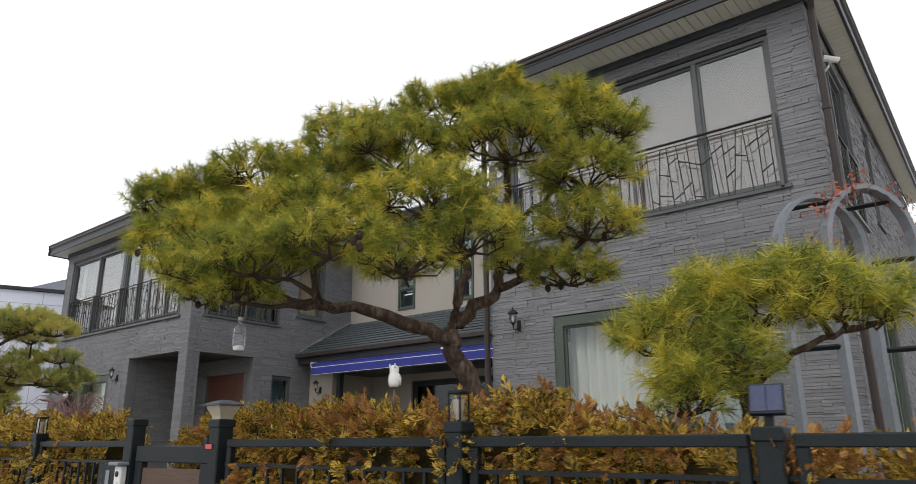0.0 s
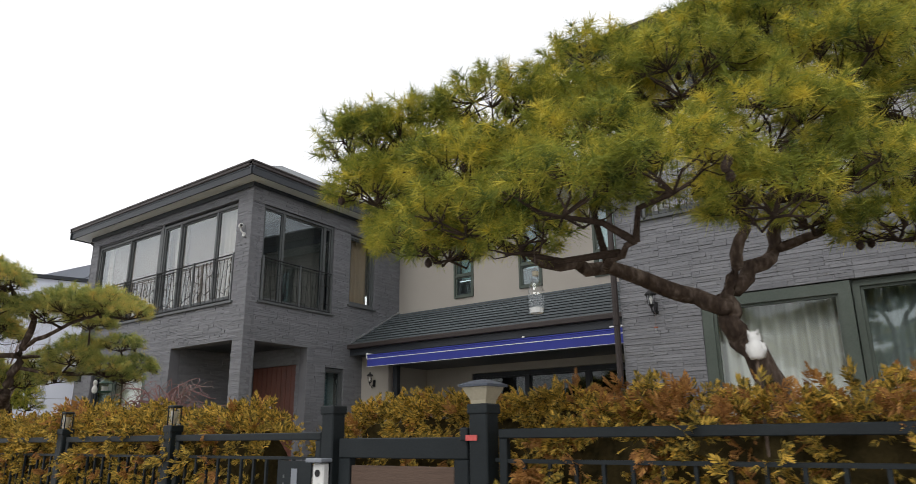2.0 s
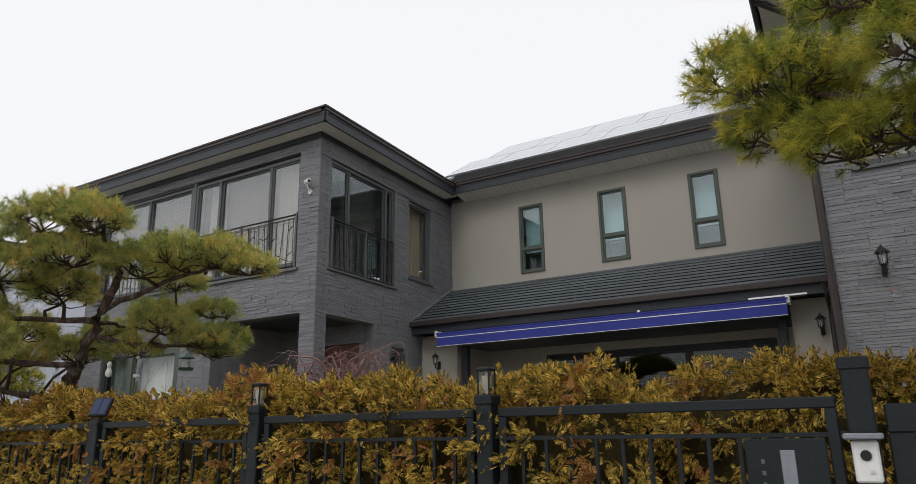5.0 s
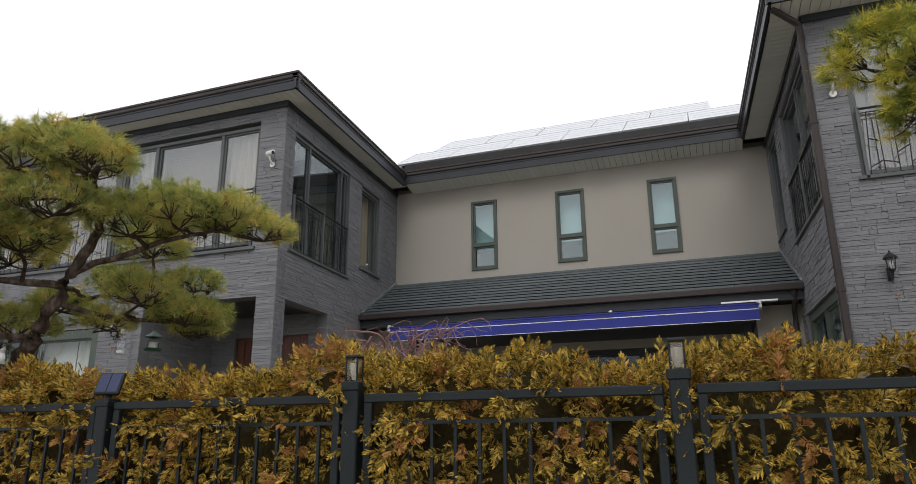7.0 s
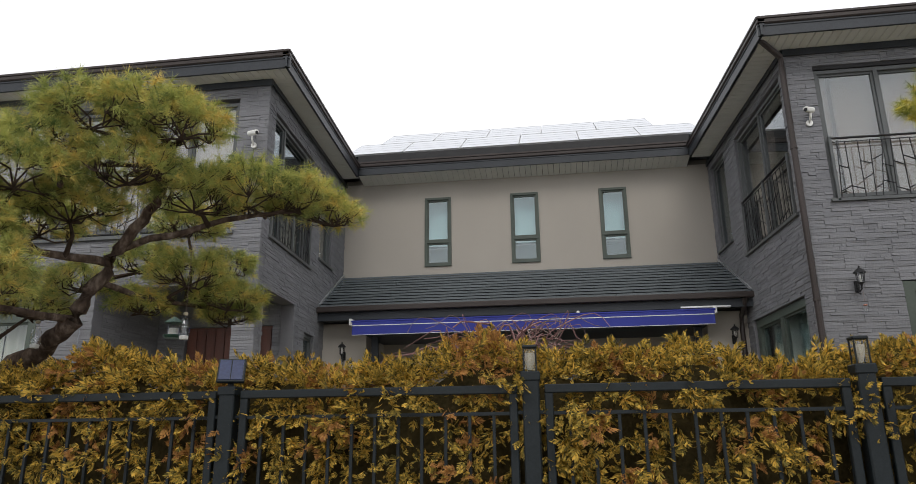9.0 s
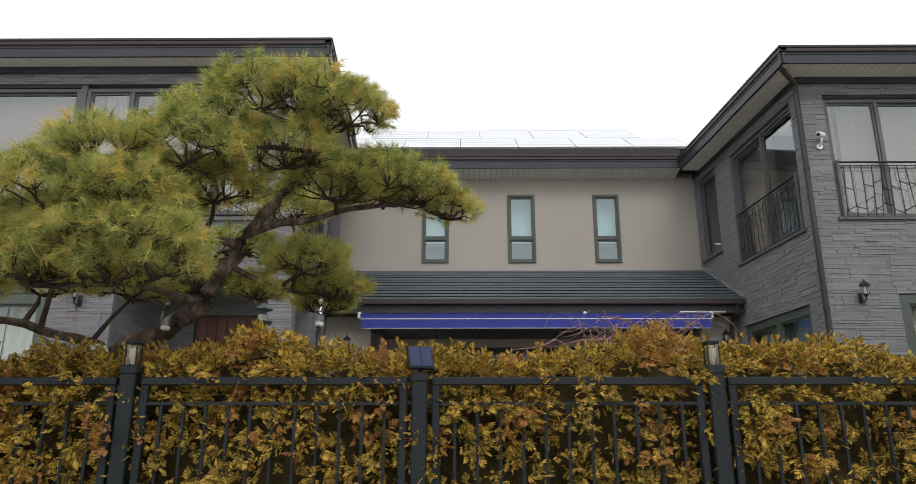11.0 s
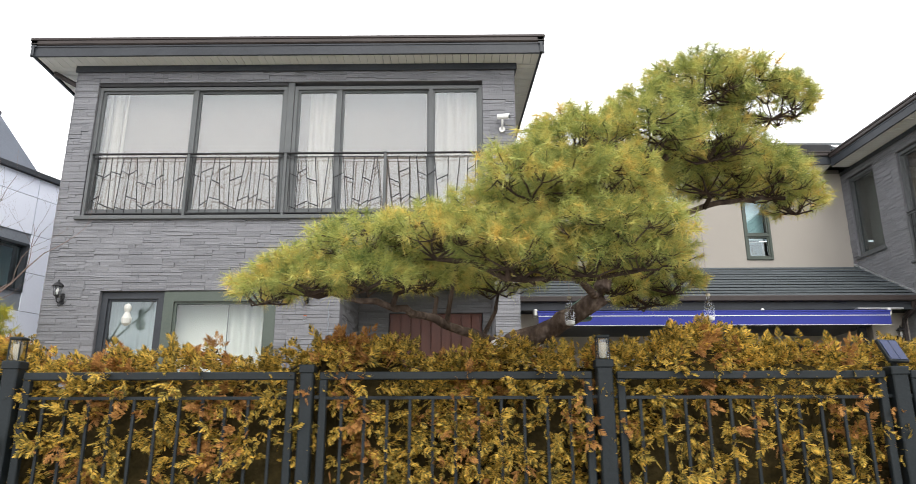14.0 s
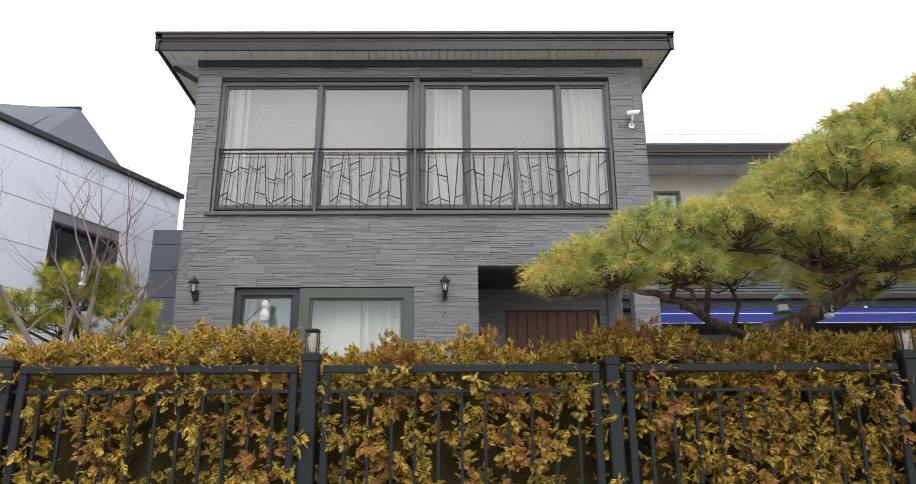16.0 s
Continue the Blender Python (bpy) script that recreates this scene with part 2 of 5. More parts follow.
def spun(bm, profile, at=(0, 0, 0), sides=14, turn=0.0):
    """A turned shape: (radius, height) pairs round the upright axis."""
    rings = [[bm.verts.new((at[0] + max(r, 0.0005) * math.cos(turn + k * math.tau / sides), at[1] + max(r, 0.0005) * math.sin(turn + k * math.tau / sides), at[2] + z)) for k in range(sides)] for r, z in profile]
    for s, t in zip(rings, rings[1:]):
        for k in range(sides):
            bm.faces.new((s[k], s[(k + 1) % sides], t[(k + 1) % sides], t[k]))
    bm.faces.new(rings[0][::-1])
    bm.faces.new(rings[-1])
    return bm


class Plane:
    """A wall's face. u runs along it, v is height, d goes out of it."""

    def __init__(self, axis, at, ref=0.0, skew=0.0):
        self.axis, self.at, self.ref, self.skew = axis, at, ref, skew

    def point(self, u, v, d):
        if self.axis == "front":
            return (u, self.at - d, v)
        x = self.at + self.skew * (u - self.ref)
        return (x + d, u, v) if self.axis == "east" else (x - d, u, v)

    def box(self, bm, u0, u1, v0, v1, d0, d1, bevel=0.0):
        v = [bm.verts.new(self.point(u, w, d)) for u in (u0, u1) for w in (v0, v1) for d in (d0, d1)]
        f = [bm.faces.new([v[i] for i in q]) for q in QUADS]
        if bevel:
            bmesh.ops.bevel(bm, geom=list({e for g in f for e in g.edges}), offset=bevel, segments=1, affect="EDGES")
        return bm


SKEW = -0.054


def skewed(bm, ref, skew=None):
    """Leans a part along the wings' side walls, which run slightly off square."""
    for v in bm.verts:
        v.co.x += (SKEW if skew is None else skew) * (v.co.y - ref)
    return bm


def wall(name, plane, u0, u1, v0, v1, holes, material, parent, thick=0.22, label=""):
    """A wall with thickness and openings that go through it."""
    us = sorted({u0, u1, *[h for o in holes for h in o[:2] if u0 < h < u1]})
    vs = sorted({v0, v1, *[h for o in holes for h in o[2:] if v0 < h < v1]})
    solid = lambda i, j: 0 <= i < len(us) - 1 and 0 <= j < len(vs) - 1 and not any(
        o[0] < (us[i] + us[i + 1]) / 2 < o[1] and o[2] < (vs[j] + vs[j + 1]) / 2 < o[3] for o in holes)
    bm, made = bmesh.new(), {}

    def v(i, j, d):
        if (i, j, d) not in made:
            made[i, j, d] = bm.verts.new(plane.point(us[i], vs[j], -d))
        return made[i, j, d]

    for i in range(len(us) - 1):
        for j in range(len(vs) - 1):
            if not solid(i, j):
                continue
            for d in (0, thick):
                bm.faces.new([v(i, j, d), v(i + 1, j, d), v(i + 1, j + 1, d), v(i, j + 1, d)])
            for di, dj, a, b in ((-1, 0, (0, 0), (0, 1)), (1, 0, (1, 0), (1, 1)), (0, -1, (0, 0), (1, 0)), (0, 1, (0, 1), (1, 1))):
                if not solid(i + di, j + dj):
                    p, q = (i + a[0], j + a[1]), (i + b[0], j + b[1])
                    bm.faces.new([v(*p, 0), v(*q, 0), v(*q, thick), v(*p, thick)])
    return part(name, bm, material, parent, label)


def cladding(plane, u0, u1, v0, v1, holes, parent, seed):
    """Ledge-stone panels, each of thin strips of uneven height, length and depth."""
    rng = random.Random(seed)
    stops = sorted({v0, v1, *[h for o in holes for h in o[2:] if v0 < h < v1]})
    verts, faces = [], []
    for a, b in zip(stops, stops[1:]):
        n = max(1, round((b - a) / 0.17))
        for k in range(n):
            low, high = a + (b - a) * k / n, a + (b - a) * (k + 1) / n
            spans, at = [], u0
            for h in sorted(o for o in holes if o[2] < (low + high) / 2 < o[3]):
                if h[0] > at:
                    spans.append((at, h[0]))
                at = max(at, h[1])
            if at < u1:
                spans.append((at, u1))
            for s, e in spans:
                u = s
                shift = rng.uniform(0.1, 0.6)
                while u < e - 0.02:
                    w = min(e, u + shift)
                    shift = rng.uniform(0.45, 0.62)
                    if e - w < 0.12:
                        w = e
                    cuts = sorted([low, high, *[low + (high - low) * c for c in rng.choice(((0.2, 0.4, 0.62, 0.8), (0.14, 0.38, 0.55, 0.78), (0.25, 0.5, 0.7), (0.18, 0.3, 0.6, 0.85), (0.3, 0.46, 0.75)))]])
                    for c0, c1 in zip(cuts, cuts[1:]):
                        x = u
                        while x < w - 0.005:
                            y = min(w, x + rng.choice((0.1, 0.17, 0.24, 0.34, 0.5)))
                            if w - y < 0.05:
                                y = w
                            d = rng.uniform(0.006, 0.018)
                            g, t = 0.0009, rng.uniform(-0.004, 0.004)
                            base = len(verts)
                            for uu, vv, dd in ((x + g, c0 + g, 0), (y - g, c0 + g, 0), (y - g, c1 - g, 0), (x + g, c1 - g, 0), (x + 2 * g, c0 + 2 * g, d + t), (y - 2 * g, c0 + 2 * g, d), (y - 2 * g, c1 - 2 * g, d - t), (x + 2 * g, c1 - 2 * g, d)):
                                verts.append(plane.point(uu, vv, dd))
                            quads = ((4, 5, 6, 7), (0, 1, 5, 4), (1, 2, 6, 5), (2, 3, 7, 6), (3, 0, 4, 7))
                            if plane.axis == "west":
                                quads = [q[::-1] for q in quads]
                            faces += [[base + i for i in q] for q in quads]
                            x = y
                    u = w
    return tagged(from_arrays("stone_cladding", verts, faces, STONE, parent), "rough grey ledge-stone strips", kind="stuff")


def wavy_cloth(plane, u0, u1, v0, v1, d, amp=0.04, wave=0.15, seed=0):
    rng = random.Random(seed)
    bm, n = bmesh.new(), max(6, int((u1 - u0) / 0.025))
    cols, ph = [], rng.uniform(0, 6)
    for i in range(n + 1):
        u = u0 + (u1 - u0) * i / n
        o = d - amp + amp * math.sin(u / wave * math.tau + ph + 0.8 * math.sin(u * 9))
        cols.append((bm.verts.new(plane.point(u, v0, o)), bm.verts.new(plane.point(u, v1, o))))
    for a, b in zip(cols, cols[1:]):
        bm.faces.new((a[0], b[0], b[1], a[1])).smooth = True
    return bm


def window(plane, u0, u1, v0, v1, splits, parent, material=FRAME, glass=GLASS, inset=0.08, bar=0.055, cross=None, label="", backs=(), sill=True, number=[0]):
    """Frame, panes and sill in an opening of a wall. splits: mullions along u; cross: a bar across, at that height; backs: what hangs behind, span by span."""
    bm = bmesh.new()
    o, i = -inset + 0.05, -inset - 0.05
    e = 0.003
    plane.box(bm, u0 + e, u1 - e, v1 - bar, v1 - e, i, o)
    plane.box(bm, u0 + e, u1 - e, v0 + e, v0 + bar, i, o)
    plane.box(bm, u0 + e, u0 + bar, v0 + bar, v1 - bar, i, o)
    plane.box(bm, u1 - bar, u1 - e, v0 + bar, v1 - bar, i, o)
    frame_ob = part("window", bm, material, parent, label)
    stops = [u0 + bar, *[c for s in splits for c in (s - bar / 2, s + bar / 2)], u1 - bar]
    bands = [(v0 + bar, v1 - bar)] if cross is None else [(v0 + bar, cross - bar / 2), (cross + bar / 2, v1 - bar)]
    for s in splits:
        part("mullion", plane.box(bmesh.new(), s - bar / 2, s + bar / 2, v0 + bar, v1 - bar, i + 0.01, o - 0.006), material, frame_ob)
    if cross is not None:
        part("transom", plane.box(bmesh.new(), u0 + bar, u1 - bar, cross - bar / 2, cross + bar / 2, i + 0.01, o - 0.006), material, frame_ob)
    for k in range(0, len(stops), 2):
        for b0, b1 in bands:
            sash = bmesh.new()
            a0, a1, w, dd = stops[k], stops[k + 1], 0.032, -inset - (0.02 if (k // 2) % 2 else 0.0)
            plane.box(sash, a0, a1, b1 - w, b1, dd - 0.02, dd + 0.02)
            plane.box(sash, a0, a1, b0, b0 + w, dd - 0.02, dd + 0.02)
            plane.box(sash, a0, a0 + w, b0 + w, b1 - w, dd - 0.02, dd + 0.02)
            plane.box(sash, a1 - w, a1, b0 + w, b1 - w, dd - 0.02, dd + 0.02)
            part("sash", sash, material, frame_ob)
            pane = part("pane", plane.box(bmesh.new(), a0 + w, a1 - w, b0 + w, b1 - w, dd - 0.004, dd + 0.004), glass, frame_ob, "reflecting glass pane")
            pane.visible_shadow = False
    for name, w0, w1, h0, h1, mat, d, wavy in backs:
        bm = wavy_cloth(plane, w0, w1, h0, h1, -d, seed=w0) if wavy else plane.box(bmesh.new(), w0, w1, h0, h1, -d - 0.003, -d)
        part(name, bm, mat, frame_ob)
    if sill:
        part("window_sill", plane.box(bmesh.new(), u0 - 0.04, u1 + 0.04, v0 - 0.045, v0 - 0.002, -0.1, 0.05, 0.004), material, frame_ob)
    return frame_ob


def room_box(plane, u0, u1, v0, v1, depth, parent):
    """A room with dimness in its colour, behind an opening: back, sides, floor, ceiling."""
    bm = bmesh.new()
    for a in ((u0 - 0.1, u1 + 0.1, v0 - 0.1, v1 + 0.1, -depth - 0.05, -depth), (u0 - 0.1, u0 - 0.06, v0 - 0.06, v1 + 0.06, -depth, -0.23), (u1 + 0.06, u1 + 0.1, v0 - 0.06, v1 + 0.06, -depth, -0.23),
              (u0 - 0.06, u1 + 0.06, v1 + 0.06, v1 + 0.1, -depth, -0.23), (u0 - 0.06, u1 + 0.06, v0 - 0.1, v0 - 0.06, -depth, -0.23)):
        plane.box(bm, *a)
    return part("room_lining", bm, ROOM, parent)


# ---- ground ----
def setting(name, bm, material, label, category):
    return tagged(part(name, bm, material, None, label), label, category, kind="structure")


setting("ground", box(bmesh.new(), -400, 400, -400, 400, -0.3, 0.0), ASPHALT, "pale grey concrete street and open ground", "ground")
setting("garden", box(bmesh.new(), -21.4, 4.5, 3.35, 22, 0.004, 0.5), SOIL, "dry straw-coloured lawn behind the fence", "garden")
setting("retaining_wall", box(bmesh.new(), -21.6, 4.5, 3.1, 3.346, 0.004, 0.54, 0.01), CONCRETE, "low grey concrete wall under the fence", "wall")
setting("terrace", box(bmesh.new(), -13.1, -5.75, 9.6, 12.55, 0.504, 1.1, 0.01), CONCRETE, "raised terrace before the sliding doors", "terrace")

# ---- house ----
BASE, EAVE = 0.504, 6.8
house = thing("house", "two-storey U-shaped house of grey ledge stone and beige stucco", "house", at=(-10, 8, 0.5))
house.location = (0, 0, 0)
LF, LE, LW = Plane("front", 7.97), Plane("east", -13.15, 7.97, SKEW), Plane("west", -19.65, 7.97, SKEW)
RF, RW, RE = Plane("front", 8.36), Plane("west", -5.67, 8.36, SKEW), Plane("east", -1.15, 8.36, -0.02)
CF = Plane("front", 12.6)

left_front = [(-19.32, -13.61, 4.455, 6.54), (-18.88, -16.45, 1.35, 3.38), (-15.58, -13.47, BASE - 1, 3.67)]
left_side = [(8.27, 10.27, 4.43, 6.43), (10.8, 11.65, 4.74, 6.39), (8.25, 9.62, BASE - 1, 3.66), (10.15, 10.72, 2.3, 3.3)]
w = wall("wall", LF, -19.65, -13.15, BASE, EAVE, left_front, MORTAR, house)
cladding(LF, -19.67, -13.13, BASE, EAVE, left_front, w, 1)
w = wall("wall", LE, 8.192, 12.6, BASE, EAVE, left_side, MORTAR, house)
cladding(LE, 7.95, 12.6, BASE, EAVE, left_side, w, 2)
w = wall("wall", LW, 8.192, 18.0, BASE, EAVE, [], MORTAR, house)
cladding(LW, 7.95, 12.0, BASE, EAVE, [], w, 3)
right_front = [(-5.32, -1.56, 4.52, 6.53), (-4.67, -2.2, 1.35, 3.43)]
right_side = [(8.64, 10.86, 4.46, 6.55), (11.55, 12.4, 4.9, 6.62), (8.82, 11.0, 1.35, 3.37)]
east_side = [(9.1, 10.6, 4.46, 6.55), (11.9, 12.5, 4.9, 6.5), (10.5, 12.0, 1.35, 3.4)]
w = wall("wall", RF, -5.67, -1.15, BASE, EAVE, right_front, MORTAR, house)
cladding(RF, -5.69, -1.13, BASE, EAVE, right_front, w, 4)
w = wall("wall", RW, 8.582, 12.6, BASE, EAVE, right_side, MORTAR, house)
cladding(RW, 8.34, 12.6, BASE, EAVE, right_side, w, 5)
w = wall("wall", RE, 8.582, 18.0, BASE, EAVE, east_side, MORTAR, house)
cladding(RE, 8.34, 18.0, BASE, EAVE, east_side, w, 6)
small = [(-11.67, -11.11, 4.93, 6.41), (-9.88, -9.3, 4.93, 6.41), (-8.08, -7.53, 4.93, 6.41)]
centre = small + [(-11.2, -6.9, 1.1, 3.2)]
wall("wall", CF, -13.397, -5.9, BASE, EAVE, centre, STUCCO, house, label="smooth beige stucco wall")
wall("wall", Plane("front", 18.0), -19.43, -1.35, BASE, EAVE, [], STUCCO, house)
# piers and beam of the terrace
PF = Plane("front", 11.3)
for a, b in ((-13.325, -12.5), (-6.5, -5.835)):
    part("pier", PF.box(bmesh.new(), a, b, BASE, 3.6, -1.296, 0), STUCCO, house, "beige stucco pier")
# dark material here stands in for the shade behind the awning
part("beam", PF.box(bmesh.new(), -12.497, -6.503, 3.36, 3.6, -1.296, 0), FASCIA, house, "beam with the shade under the lean-to in its dark colour")
for u in (-12.35, -6.65):
    part("post", PF.box(bmesh.new(), u - 0.06, u + 0.06, 1.104, 3.357, -0.16, -0.04, 0.006), FASCIA, house, "dark metal post")

# floors and ceilings that close the inside
bm = bmesh.new()
box(bm, -19.42, -13.38, 10.15, 17.7, 3.8, 4.0)
box(bm, -19.42, -15.9, 8.2, 10.14, 3.8, 4.0)
part("floor_slab", bm, ROOM, house)

# windows of the left wing
beige = lambda u0, u1, v0, v1, d=0.2: ("roller_blind", u0, u1, v0, v1, BLIND, d, False)
sheer = lambda u0, u1, v0, v1, d=0.24, mat=CURTAIN: ("curtain", u0, u1, v0, v1, mat, d, True)
window(LF, -19.32, -16.5, 4.49, 6.485, (-17.86,), house, backs=(beige(-19.3, -16.45, 4.45, 6.5, 0.27), sheer(-19.25, -18.95, 4.47, 6.5, 0.2, SHEER)), sill=False, label="sliding window with beige blind drawn")
window(LF, -16.4, -13.61, 4.49, 6.485, (-15.72, -14.37), house, backs=(beige(-16.45, -13.5, 4.45, 6.5, 0.3), sheer(-16.2, -15.75, 4.45, 6.5, 0.2, SHEER), sheer(-14.45, -13.62, 4.45, 6.5, 0.2, SHEER)), sill=False, label="sliding window with beige blind and curtains")
part("window_post", LF.box(bmesh.new(), -16.497, -16.403, 4.458, 6.537, -0.18, -0.02), FRAME, house)
part("window_sill", LF.box(bmesh.new(), -19.38, -13.55, 4.397, 4.452, -0.12, 0.06, 0.005), FRAME, house)
part("window_head", LF.box(bmesh.new(), -19.317, -16.5, 6.489, 6.537, -0.18, -0.01), RAIL, house)
window(LF, -18.88, -18.0, 1.36, 3.37, (), house, FASCIA, GLASS_DARK, backs=(sheer(-18.85, -18.0, 1.35, 3.35, 0.22),), inset=0.1, bar=0.09, sill=False, label="sliding sash with patterned curtain")
window(LF, -17.995, -16.45, 1.36, 3.37, (), house, FRAME_GREEN, GLASS_GROUND, backs=(sheer(-17.2, -16.5, 1.35, 3.35, 0.25), ("roller_blind", -17.95, -17.2, 1.35, 3.35, CURTAIN, 0.3, False)), bar=0.14, inset=0.05, sill=False, label="fixed window with white curtain")
# ROOM sheets are no blinds; their dim colour stands for the unlit room
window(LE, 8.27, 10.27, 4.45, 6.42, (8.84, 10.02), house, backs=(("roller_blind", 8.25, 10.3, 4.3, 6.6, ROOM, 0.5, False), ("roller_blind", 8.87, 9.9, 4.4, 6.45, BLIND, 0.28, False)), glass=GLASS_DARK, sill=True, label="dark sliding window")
window(LE, 10.8, 11.65, 4.75, 6.38, (), house, backs=(sheer(10.82, 11.63, 4.75, 6.38, 0.2, TAN),), glass=GLASS_GROUND, label="narrow window with tan curtain")
window(LE, 10.15, 10.72, 2.31, 3.29, (), house, FRAME, GLASS_DARK, backs=(("roller_blind", 10.15, 10.72, 2.3, 3.3, TEAL, 0.3, False),), sill=False)
# windows of the right wing
window(RF, -5.32, -1.56, 4.56, 6.47, (-4.5, -2.48), house, backs=(beige(-5.3, -1.58, 4.53, 6.52, 0.25),), sill=True, label="sliding window with beige blind drawn")
part("window_head", RF.box(bmesh.new(), -5.317, -1.563, 6.475, 6.527, -0.18, -0.01), RAIL, house)
window(RF, -4.67, -3.06, 1.36, 3.42, (), house, FRAME_GREEN, GLASS_GROUND, backs=(sheer(-4.6, -3.1, 1.35, 3.4, 0.25),), bar=0.13, inset=0.05, sill=False, label="fixed window with white curtain")
window(RF, -3.055, -2.2, 1.36, 3.42, (), house, FRAME_GREEN, GLASS_DARK, backs=(sheer(-3.0, -2.22, 1.35, 3.4, 0.25),), bar=0.07, inset=0.1, sill=False, label="sliding sash with curtain")
# dim ROOM sheets again stand in for the unlit rooms
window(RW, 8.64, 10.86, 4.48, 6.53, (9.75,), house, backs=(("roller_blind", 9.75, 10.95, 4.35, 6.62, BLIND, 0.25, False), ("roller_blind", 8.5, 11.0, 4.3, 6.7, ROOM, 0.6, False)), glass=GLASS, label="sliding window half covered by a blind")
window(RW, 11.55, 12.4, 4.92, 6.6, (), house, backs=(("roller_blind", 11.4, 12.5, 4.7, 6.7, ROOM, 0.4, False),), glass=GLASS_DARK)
window(RW, 8.82, 11.0, 1.36, 3.36, (9.9,), house, FRAME_GREEN, GLASS_BLUE, backs=(sheer(8.85, 10.95, 1.35, 3.35, 0.25),), bar=0.12, sill=False)
window(RE, 9.1, 10.6, 4.48, 6.53, (9.8,), house, backs=(beige(9.1, 10.6, 4.46, 6.5),))
window(RE, 11.9, 12.5, 4.9, 6.5, (), house, FRAME_GREEN, GLASS_BLUE, backs=(("roller_blind", 11.9, 12.5, 4.9, 6.5, TEAL, 0.3, False),))
window(RE, 10.5, 12.0, 1.36, 3.39, (11.2,), house, FRAME_GREEN, GLASS_BLUE, backs=(sheer(10.5, 12.0, 1.35, 3.35, 0.25),), sill=False)
# three small windows and the sliding doors of the middle
# the upper sheets' teal gives the panes the sky's reflection as colour
for u0, u1, v0, v1 in small:
    # lower part: a ROOM sheet with the room's dimness in its colour
    window(CF, u0, u1, v0, v1, (), house, FRAME_GREEN, GLASS_BLUE, backs=(("roller_blind", u0, u1, v0 + 0.5, v1, TEAL, 0.3, False), ("roller_blind", u0, u1, v0, v0 + 0.497, ROOM, 0.5, False)), inset=0.02, bar=0.05, cross=v0 + 0.52, sill=False, label="narrow window with a tilting lower sash")
window(CF, -11.2, -6.9, 1.11, 3.19, (-9.8, -8.4), house, FASCIA, GLASS_DOOR, inset=0.1, bar=0.09, sill=False, label="wide dark sliding glass doors")
room_box(CF, -11.2, -6.9, 1.1, 3.2, 3.0, house)

# porch: side and back walls, ceiling, timber door
w = wall("wall", Plane("east", -15.6), 8.192, 9.66, BASE, 3.7, [], MORTAR, house)
cladding(Plane("east", -15.6), 8.192, 9.66, BASE, 3.7, [], w, 7)
w = wall("wall", Plane("front", 9.66), -15.6, -13.372, BASE, 3.7, [(-15.1, -13.6, BASE - 1, 3.35)], MORTAR, house)
cladding(Plane("front", 9.66), -15.58, -13.372, BASE, 3.7, [(-15.1, -13.6, BASE - 1, 3.35)], w, 8)
part("porch_ceiling", box(bmesh.new(), -15.597, -13.373, 8.193, 9.657, 3.703, 3.76), FASCIA, house)
part("porch_floor", box(bmesh.new(), -15.597, -13.153, 8.0, 9.657, 0.506, 1.1), CONCRETE, house)
door = part("door", Plane("front", 9.72).box(bmesh.new(), -15.09, -13.61, 1.104, 3.345, -0.05, 0), WOOD, house, "red-brown panelled timber front door")
for k in range(9):
    u = -15.07 + k * 0.1605
    part("door_board", Plane("front", 9.715).box(bmesh.new(), u + 0.006, u + 0.155, 1.15, 3.31, 0.004, 0.022, 0.004), WOOD, door)
part("door_handle", tube(bmesh.new(), [(-14.35, 9.65, 1.9), (-14.35, 9.64, 2.5)], 0.015), ALU, door, "long steel handle")


# eaves: soffit boards, fascia, gutter and the roof above
def soffit(bm, x0, x1, y0, y1, z, along, skew=-0.054):
    """Boards across an overhang, each with a groove beside it."""
    a, b = (x0, x1) if along == "x" else (y0, y1)
    n = max(1, round((b - a) / 0.115))
    for k in range(n):
        s, e = a + (b - a) * k / n + 0.004, a + (b - a) * (k + 1) / n - 0.004
        if along == "x":
            box(bm, s, e, y0, y1, z, z + 0.02)
        else:
            o = skew * ((s + e) / 2 - y0)
            box(bm, x0 + o, x1 + o, s, e, z, z + 0.02)


def eave_run(kind, a, b, at, out, lift=0.0, skew=None):
    """Fascia and gutter along one edge. kind: the axis that it runs along; out: which way it faces."""
    bm, bg = bmesh.new(), bmesh.new()
    def strip(m, d0, d1, z0, z1, bevel=0.0):
        lo, hi = sorted((at + out * d0, at + out * d1))
        if kind == "x":
            box(m, a, b, lo, hi, z0 + lift, z1 + lift, bevel)
        else:
            box(m, lo, hi, a, b, z0 + lift, z1 + lift, bevel)
    strip(bm, -0.065, -0.03, 6.79, 6.93)
    strip(bm, -0.09, -0.02, 6.93, 6.955)
    strip(bg, -0.11, 0.0, 6.958, 7.035, 0.012)
    strip(bg, -0.02, 0.012, 7.03, 7.07, 0.006)
    strip(bg, -0.06, 0.004, 6.975, 6.985)
    if kind == "y":
        skewed(bm, a, skew), skewed(bg, a, skew)
    part("fascia", bm, FASCIA, roof)
    part("gutter", bg, GUTTER, roof, "brown metal gutter")


roof = bmesh.new()
P = 0.58


